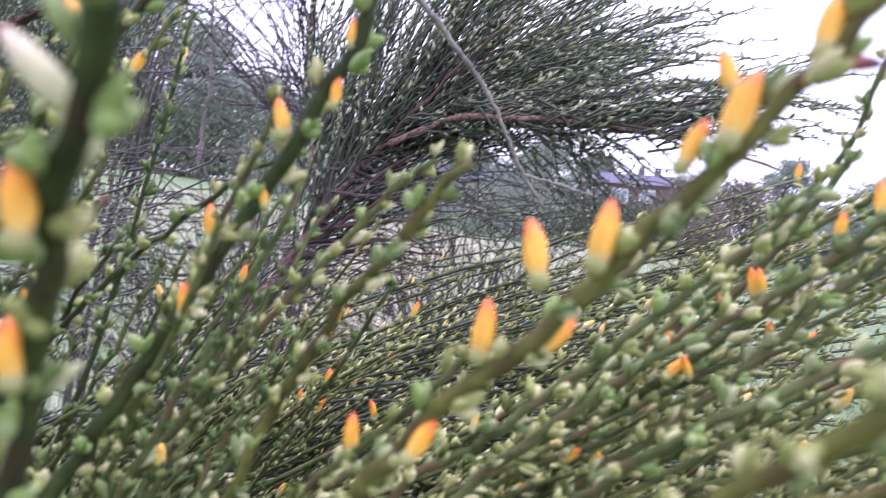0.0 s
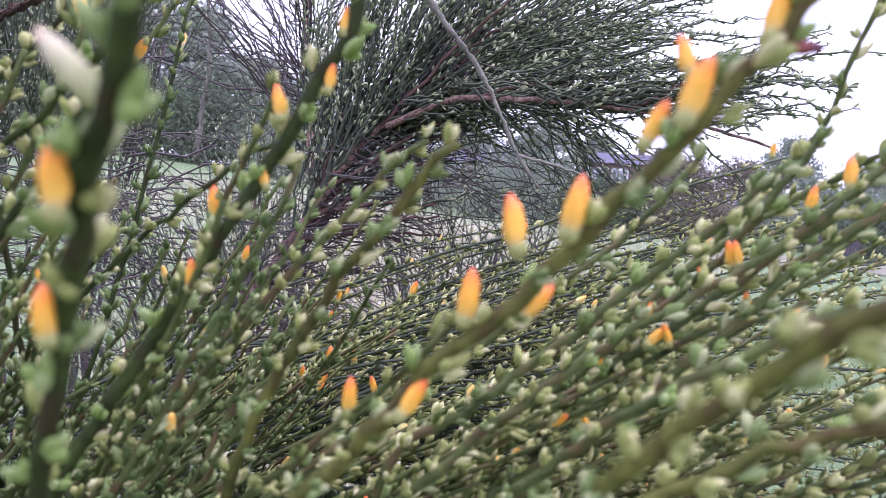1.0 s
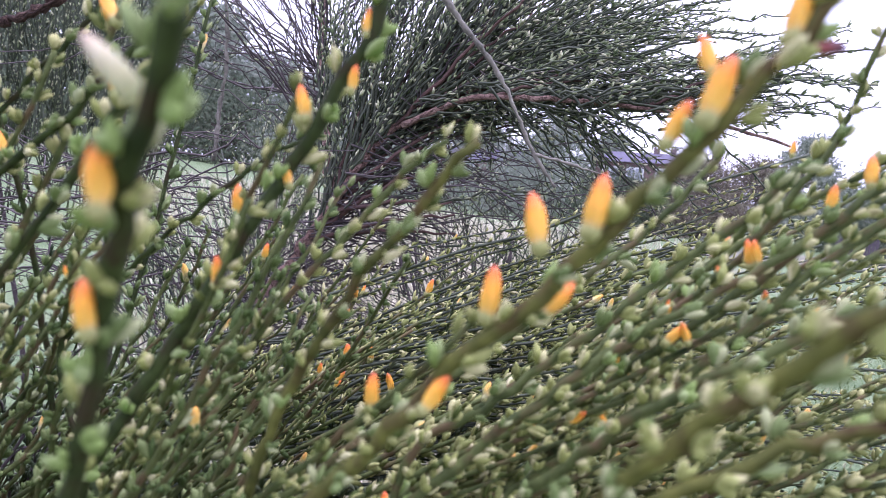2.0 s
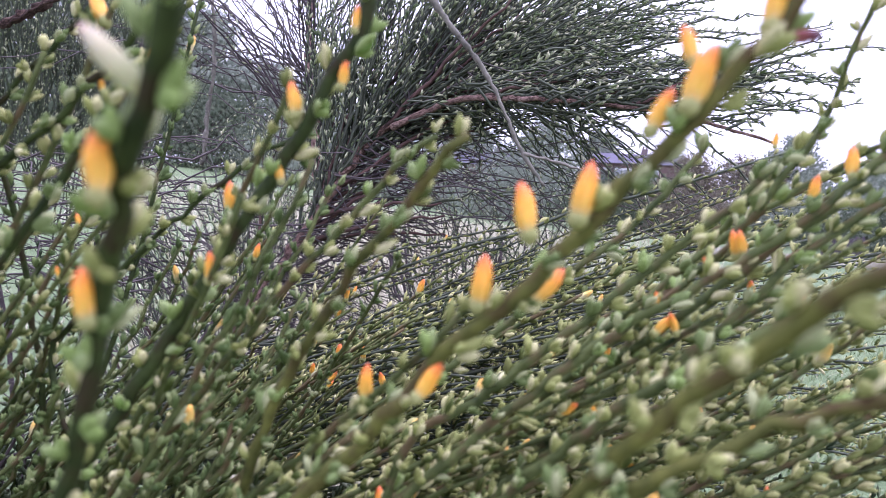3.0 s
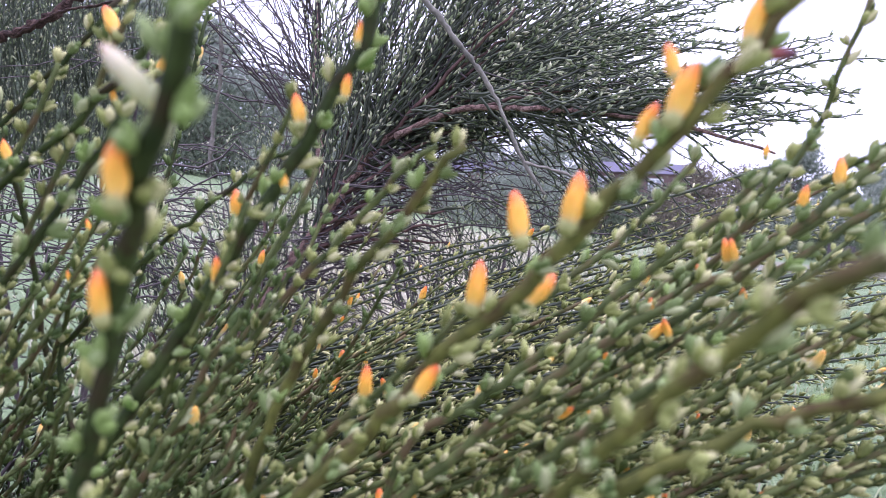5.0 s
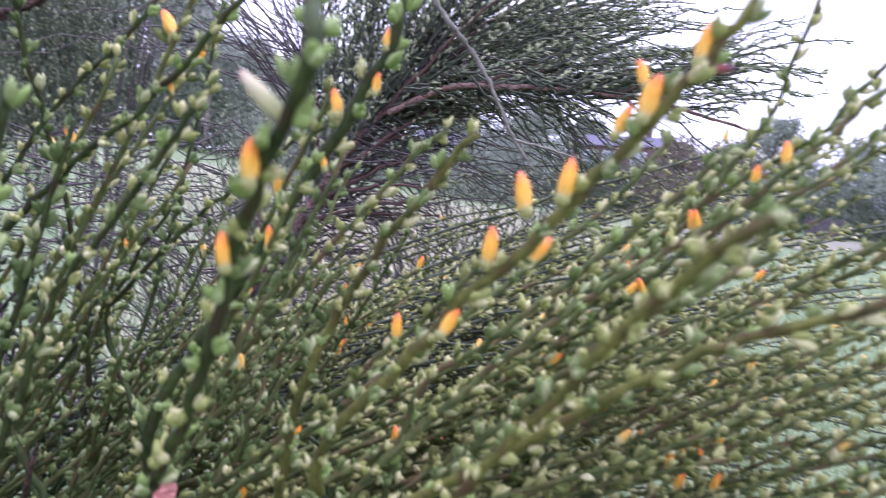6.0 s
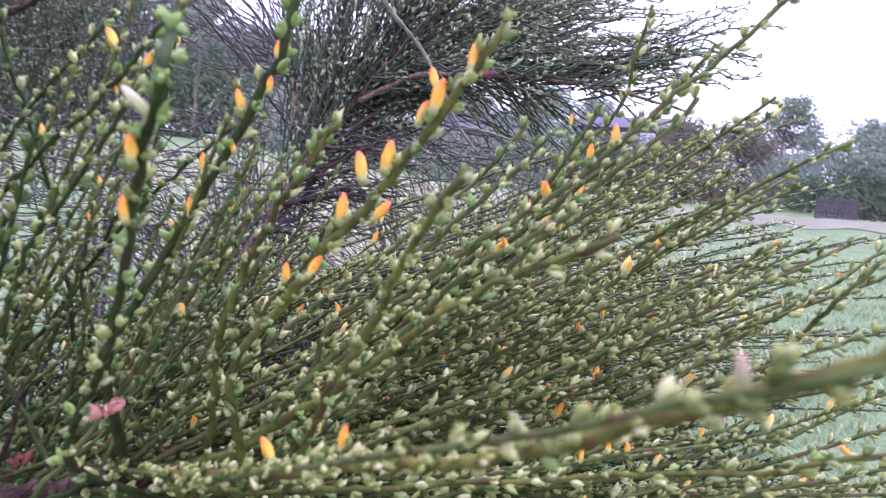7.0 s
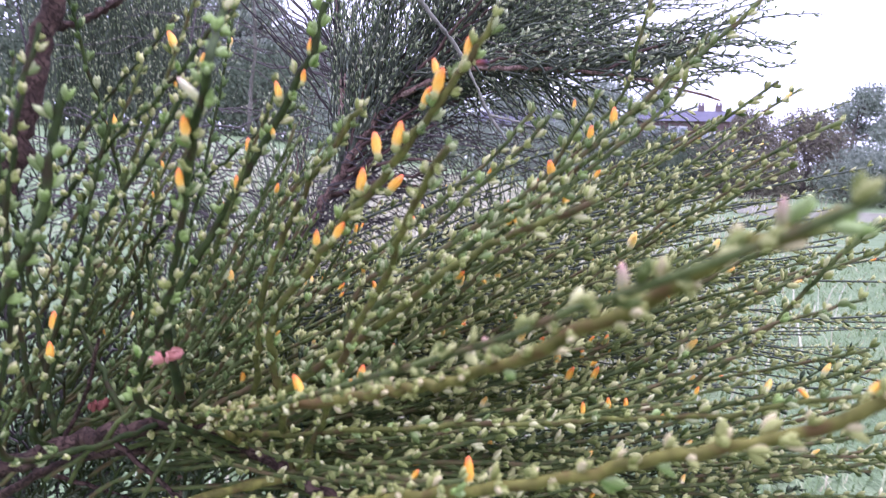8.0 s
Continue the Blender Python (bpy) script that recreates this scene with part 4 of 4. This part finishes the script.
key_branch([(-0.334, 0.3, 1.08), (-0.304, 0.315, 1.167), (-0.29, 0.327, 1.245), (-0.275, 0.338, 1.315)], 0.0105, 0.008)
key_branch([(-0.363, 0.227, 0.933), (-0.263, 0.209, 0.971), (-0.199, 0.208, 0.998), (-0.148, 0.204, 1.017), (-0.106, 0.199, 1.029)], 0.0075, 0.005)
key_branch([(-0.114, 0.208, 1.025), (-0.075, 0.208, 1.009), (-0.043, 0.199, 0.998), (-0.013, 0.19, 0.988), (0.021, 0.189, 0.966)], 0.0046, 0.0034)
key_branch([(-0.293, 0.251, 0.925), (-0.213, 0.243, 0.972), (-0.142, 0.241, 0.987), (-0.085, 0.236, 0.992)], 0.0036, 0.0022)
key_branch([(-0.247, 0.249, 0.96), (-0.177, 0.243, 0.948), (-0.128, 0.235, 0.94)], 0.0018, 0.001)
key_branch([(-0.205, 0.216, 0.991), (-0.183, 0.214, 1.032), (-0.17, 0.21, 1.071)], 0.0018, 0.001)
key_branch([(-0.162, 0.202, 1.013), (-0.129, 0.201, 0.986), (-0.107, 0.2, 0.97)], 0.002, 0.0012)
for limb_end in ((-0.30, 0.43, 0.84), (-0.46, 0.40, 0.86), (-0.30, 0.62, 0.74), (-0.20, 0.62, 0.97), (-0.42, 0.33, 0.95), (-0.16, 0.5, 0.8)):
    ex, ey, ez = limb_end
    key_branch([(-0.6, 0.3, 0.02), (-0.58 + 0.2 * (ex + 0.6), 0.3 + 0.25 * (ey - 0.3), 0.35 * ez), (-0.6 + 0.6 * (ex + 0.6), 0.3 + 0.7 * (ey - 0.3), 0.72 * ez), limb_end], 0.005, 0.0022)
key_branch([(-0.6, 0.3, -0.02), (-0.56, 0.28, 0.5), (-0.45, 0.25, 0.84), (-0.363, 0.227, 0.933)], 0.012, 0.0036)

key_twig([(-0.075, 0.208, 1.009), (-0.09, 0.167, 1.036), (-0.103, 0.134, 1.068), (-0.075, 0.107, 1.116), (-0.057, 0.089, 1.154), (-0.048, 0.079, 1.183), (-0.038, 0.066, 1.201), (-0.033, 0.061, 1.21), (-0.03, 0.056, 1.219), (-0.037, 0.085, 1.241), (-0.033, 0.085, 1.257)], 0.00155, 0.00125, STEM_DEEP)
key_twig([(-0.043, 0.199, 0.998), (-0.041, 0.169, 1.049), (-0.039, 0.145, 1.104), (-0.021, 0.136, 1.13), (0.004, 0.123, 1.163), (0.023, 0.114, 1.185), (0.042, 0.104, 1.209), (0.056, 0.098, 1.229), (0.065, 0.094, 1.242)], 0.0019, 0.0013, STEM_GREEN)
key_twig([(-0.109, 0.198, 1.028), (-0.108, 0.175, 1.094), (-0.091, 0.172, 1.127), (-0.055, 0.168, 1.187), (-0.028, 0.162, 1.232), (-0.018, 0.162, 1.262)], 0.0022, 0.0015, STEM_DEEP)
key_twig([(-0.075, 0.208, 1.009), (-0.061, 0.185, 1.062), (-0.05, 0.166, 1.118), (-0.027, 0.154, 1.167), (-0.01, 0.146, 1.191), (0.001, 0.141, 1.207), (0.006, 0.139, 1.211)], 0.00175, 0.0011, STEM_GREEN)
key_twig([(-0.127, 0.201, 1.023), (-0.106, 0.214, 1.084), (-0.082, 0.206, 1.12), (-0.05, 0.198, 1.163), (-0.031, 0.2, 1.186), (-0.016, 0.196, 1.204), (-0.003, 0.191, 1.215)], 0.001534, 0.000826)
key_twig([(-0.094, 0.208, 1.017), (-0.135, 0.24, 1.061), (-0.168, 0.266, 1.111), (-0.144, 0.258, 1.145), (-0.108, 0.25, 1.181), (-0.08, 0.251, 1.205), (-0.059, 0.252, 1.218)], 0.001416, 0.000826, STEM_DEEP)
key_twig([(-0.059, 0.204, 1.004), (-0.03, 0.236, 1.026), (-0.007, 0.262, 1.055), (0.026, 0.244, 1.092), (0.078, 0.207, 1.155), (0.1, 0.203, 1.176), (0.119, 0.199, 1.193), (0.138, 0.195, 1.209)], 0.001652, 0.001062)
key_twig([(-0.109, 0.198, 1.028), (-0.056, 0.194, 1.039), (-0.016, 0.193, 1.086), (0.046, 0.196, 1.144), (0.104, 0.191, 1.187), (0.131, 0.187, 1.213), (0.157, 0.187, 1.238), (0.178, 0.187, 1.257), (0.205, 0.188, 1.285)], 0.00177, 0.000944)
key_twig([(-0.094, 0.208, 1.017), (-0.056, 0.233, 1.036), (-0.025, 0.253, 1.061), (0.005, 0.244, 1.086), (0.047, 0.216, 1.132), (0.091, 0.209, 1.177), (0.107, 0.2, 1.202), (0.12, 0.196, 1.225)], 0.001652, 0.000944)
key_twig([(-0.059, 0.204, 1.004), (0.025, 0.232, 1.075), (0.093, 0.255, 1.158), (0.118, 0.239, 1.201), (0.14, 0.232, 1.233), (0.143, 0.224, 1.254), (0.148, 0.217, 1.281)], 0.001416, 0.000826)
key_twig([(-0.109, 0.198, 1.028), (-0.006, 0.213, 1.089), (0.079, 0.226, 1.164), (0.12, 0.219, 1.202), (0.151, 0.211, 1.225), (0.163, 0.208, 1.242), (0.177, 0.205, 1.262)], 0.001416, 0.000826)
key_twig([(-0.075, 0.208, 1.009), (-0.016, 0.214, 1.047), (0.033, 0.219, 1.093), (0.082, 0.194, 1.148), (0.116, 0.188, 1.187), (0.145, 0.18, 1.214), (0.161, 0.176, 1.232)], 0.001534, 0.000944)
key_twig([(-0.043, 0.199, 0.998), (-0.016, 0.154, 1.049), (0.006, 0.118, 1.107), (0.025, 0.1, 1.14), (0.033, 0.082, 1.161), (0.042, 0.068, 1.178), (0.047, 0.059, 1.187), (0.052, 0.052, 1.194)], 0.001711, 0.001121, STEM_GREEN)
key_twig([(-0.109, 0.198, 1.028), (-0.056, 0.171, 1.052), (-0.013, 0.149, 1.085), (0.021, 0.131, 1.115), (0.048, 0.114, 1.141), (0.074, 0.105, 1.16), (0.09, 0.096, 1.168), (0.106, 0.091, 1.176)], 0.0021, 0.0011, STEM_GREEN)
key_twig([(-0.075, 0.208, 1.009), (-0.082, 0.172, 1.04), (-0.05, 0.13, 1.065), (-0.013, 0.099, 1.083), (0.018, 0.086, 1.094), (0.062, 0.037, 1.122), (0.101, -0.007, 1.157), (0.111, -0.03, 1.172), (0.131, -0.037, 1.184)], 0.001888, 0.00118, STEM_YELLOW)
key_twig([(-0.043, 0.199, 0.998), (-0.088, 0.136, 1.008), (0.014, 0.07, 1.057), (0.091, 0.03, 1.094), (0.116, 0.019, 1.108), (0.15, 0.004, 1.125), (0.167, -0.008, 1.143)], 0.001888, 0.00118, STEM_YELLOW)
key_twig([(-0.094, 0.208, 1.017), (-0.042, 0.174, 1.034), (0.025, 0.142, 1.057), (0.119, 0.131, 1.073), (0.165, 0.106, 1.089), (0.192, 0.095, 1.101), (0.225, 0.093, 1.107)], 0.001416, 0.000826, STEM_GREEN)
key_twig([(-0.043, 0.199, 0.998), (0.008, 0.211, 1.007), (0.049, 0.22, 1.025), (0.141, 0.212, 1.06), (0.174, 0.197, 1.084), (0.211, 0.183, 1.109), (0.258, 0.179, 1.128)], 0.001298, 0.000708)
key_twig([(-0.043, 0.199, 0.998), (0.047, 0.224, 1.0), (0.121, 0.245, 1.02), (0.197, 0.217, 1.072), (0.229, 0.205, 1.111), (0.245, 0.182, 1.15), (0.264, 0.176, 1.17)], 0.001416, 0.000944)
key_twig([(-0.199, 0.208, 0.998), (-0.21, 0.214, 1.059), (-0.219, 0.218, 1.123), (-0.179, 0.201, 1.162), (-0.146, 0.194, 1.194), (-0.117, 0.185, 1.215), (-0.085, 0.178, 1.248), (-0.074, 0.18, 1.263)], 0.001534, 0.000944, STEM_DEEP)
key_twig([(-0.148, 0.204, 1.017), (-0.198, 0.23, 1.078), (-0.239, 0.251, 1.145), (-0.207, 0.244, 1.18), (-0.184, 0.247, 1.218), (-0.149, 0.24, 1.249), (-0.136, 0.242, 1.27)], 0.001416, 0.000826, STEM_DEEP)
key_twig([(-0.263, 0.209, 0.971), (-0.288, 0.144, 0.953), (-0.192, 0.104, 1.046), (-0.143, 0.086, 1.108), (-0.116, 0.086, 1.152), (-0.109, 0.087, 1.184), (-0.103, 0.089, 1.21)], 0.0019, 0.0015, STEM_DEEP)
key_twig([(-0.075, 0.208, 1.009), (-0.016, 0.185, 1.061), (0.033, 0.166, 1.121), (0.047, 0.156, 1.138), (0.062, 0.147, 1.154), (0.081, 0.143, 1.167), (0.101, 0.139, 1.181)], 0.001652, 0.001062)
key_twig([(-0.043, 0.199, 0.998), (-0.023, 0.197, 1.053), (-0.007, 0.195, 1.111), (0.017, 0.186, 1.134), (0.045, 0.178, 1.162), (0.065, 0.174, 1.182), (0.081, 0.17, 1.197), (0.093, 0.166, 1.213)], 0.001534, 0.000944)
key_twig([(-0.199, 0.208, 0.998), (-0.18, 0.163, 1.032), (-0.148, 0.155, 1.1), (-0.13, 0.153, 1.149), (-0.104, 0.15, 1.184), (-0.079, 0.147, 1.22)], 0.001416, 0.000826, STEM_DEEP)
key_twig([(-0.127, 0.201, 1.023), (-0.141, 0.149, 1.03), (-0.153, 0.107, 1.047), (-0.137, 0.097, 1.115), (-0.134, 0.093, 1.155), (-0.124, 0.09, 1.201), (-0.117, 0.096, 1.237)], 0.001416, 0.000826, STEM_DEEP)
key_twig([(-0.124, 0.206, 1.018), (-0.045, 0.203, 1.095), (0.013, 0.204, 1.144), (0.062, 0.204, 1.188), (0.088, 0.205, 1.22)], 0.001416, 0.000826)

bud((0.018, 0.114, 1.189), (0.016, 0.115, 1.2))
bud((0.009, 0.121, 1.173), (0.011, 0.121, 1.184))
bud((-0.003, 0.122, 1.152), (0.002, 0.123, 1.16))
bud((0.026, 0.108, 1.193), (0.029, 0.108, 1.204))
bud((0.037, 0.104, 1.21), (0.04, 0.104, 1.218))
bud((0.042, 0.1, 1.214), (0.045, 0.1, 1.225))
bud((0.043, 0.101, 1.222), (0.041, 0.102, 1.229))
bud((0.054, 0.098, 1.228), (0.056, 0.099, 1.238))
bud((0.021, 0.124, 1.174), (0.027, 0.124, 1.182))
bud((-0.043, 0.066, 1.193), (-0.043, 0.066, 1.202))
bud((-0.051, 0.079, 1.174), (-0.053, 0.079, 1.182))
bud((-0.065, 0.185, 1.186), (-0.067, 0.185, 1.196))
bud((-0.062, 0.159, 1.169), (-0.061, 0.159, 1.177))
bud((-0.041, 0.161, 1.215), (-0.042, 0.162, 1.224))
bud((-0.045, 0.165, 1.197), (-0.047, 0.166, 1.203))
bud((-0.026, 0.161, 1.238), (-0.025, 0.161, 1.245))
bud((-0.029, 0.16, 1.223), (-0.028, 0.16, 1.23))
bud((-0.016, 0.143, 1.144), (-0.017, 0.144, 1.153))
bud((-0.065, 0.424, 1.075), (-0.066, 0.425, 1.09))
bud((-0.049, 0.424, 1.08), (-0.049, 0.425, 1.091))
bud((-0.031, 0.393, 1.069), (-0.033, 0.394, 1.081))
bud((-0.017, 0.496, 1.117), (-0.012, 0.497, 1.129))
bud((-0.072, 0.423, 1.063), (-0.067, 0.424, 1.071))
bud((0.098, 0.199, 1.182), (0.097, 0.199, 1.191))
bud((0.074, 0.202, 1.154), (0.08, 0.203, 1.161))
bud((0.076, 0.208, 1.163), (0.076, 0.208, 1.168))
bud((0.094, 0.208, 1.175), (0.092, 0.209, 1.181))
bud((0.084, 0.296, 1.122), (0.084, 0.296, 1.129))
bud((0.116, 0.19, 1.201), (0.116, 0.19, 1.21))
bud((0.108, 0.201, 1.219), (0.108, 0.201, 1.224))
bud((0.039, 0.294, 1.084), (0.039, 0.294, 1.093))
bud((0.026, 0.293, 1.072), (0.025, 0.294, 1.084))
bud((0.169, 0.343, 1.09), (0.168, 0.344, 1.099))
bud((0.152, 0.343, 1.078), (0.151, 0.343, 1.087))
bud((-0.119, 0.243, 1.241), (-0.115, 0.244, 1.25))
bud((0.128, 0.19, 1.21), (0.127, 0.191, 1.22))
bud((-0.104, 0.183, 1.241), (-0.109, 0.184, 1.251))
bud((-0.106, 0.186, 1.221), (-0.107, 0.186, 1.226))
bud((-0.152, 0.205, 1.2), (-0.156, 0.206, 1.208))
bud((-0.133, 0.21, 1.159), (-0.134, 0.21, 1.163))
bud((0.096, -0.023, 1.163), (0.096, -0.022, 1.17), 3)
bud((0.119, -0.041, 1.18), (0.118, -0.041, 1.186), 3)
bud((0.015, 0.1, 1.093), (0.016, 0.102, 1.102))
bud((-0.01, 0.103, 1.086), (-0.014, 0.104, 1.095))
bud((0.071, 0.034, 1.129), (0.066, 0.034, 1.136), 3)
bud((0.195, 0.095, 1.103), (0.191, 0.095, 1.106))
bud((0.159, -0.004, 1.139), (0.162, -0.003, 1.142))
bud((0.099, 0.196, 1.183), (0.097, 0.197, 1.191))
bud((0.081, 0.2, 1.155), (0.079, 0.201, 1.162))
bud((0.107, 0.204, 1.167), (0.106, 0.205, 1.174))
bud((-0.136, 0.228, 1.176), (-0.137, 0.228, 1.181))
bud((-0.061, 0.219, 1.076), (-0.061, 0.22, 1.084))
bud((-0.016, 0.222, 1.073), (-0.018, 0.223, 1.084))
bud((-0.166, 0.16, 1.073), (-0.166, 0.162, 1.083))
bud((0.066, 0.234, 1.114), (0.062, 0.234, 1.119))
bud((0.079, 0.257, 1.125), (0.078, 0.258, 1.132))
bud((0.111, 0.231, 1.067), (0.113, 0.232, 1.077))
bud((0.127, 0.232, 1.07), (0.126, 0.233, 1.078))
bud((0.087, 0.252, 1.085), (0.084, 0.252, 1.092))
bud((0.121, 0.179, 1.056), (0.122, 0.18, 1.063))
bud((0.135, 0.181, 1.059), (0.135, 0.182, 1.066))
bud((0.144, 0.181, 1.059), (0.145, 0.182, 1.066))
bud((0.181, 0.186, 1.069), (0.183, 0.186, 1.074))
bud((0.064, 0.084, 1.061), (0.062, 0.086, 1.072))
bud((0.043, 0.064, 1.072), (0.045, 0.065, 1.076))
bud((0.057, 0.098, 1.227), (0.063, 0.098, 1.228), 4)

def withered_leaf(p, size, seed, mat=PETAL_PINK, label="crumpled pink withered flower caught among the shoots"):
    """A crumpled pink dead flower caught between the shoots."""
    rng = random.Random(seed)
    m = Mesh()
    for k in range(5):
        v, f = spindle(1.0, 0.75, 0.12, 8, 4, 0.6, rng.uniform(-0.4, 0.5))
        v = v + np.array([[rng.gauss(0, 0.05) for _ in range(3)] for _ in v])
        m.add(turned(v, k * 1.26 + rng.uniform(-.4, .4), rng.uniform(0.5, 1.5)) * size * rng.uniform(0.6, 1), f)
    ob = part("withered_flower", m, [mat])
    ob.location = p
    tagged(ob, label, "flower")


withered_leaf((-0.094, 0.146, 1.082), 0.0125, 0)
withered_leaf((-0.169, 0.204, 1.028), 0.01, 1, PETAL_RED, "dried dark red flower caught on the branch")
withered_leaf((-0.126, 0.218, 1.033), 0.007, 2, PETAL_RED, "dried dark red flower caught on the branch")
withered_leaf((-0.158, 0.215, 0.955), 0.009, 3, PETAL_RED, "dried dark red flower caught on the branch")
bud((-0.036, 0.065, 1.206), (-0.0455, 0.065, 1.2135), 2)

fan()
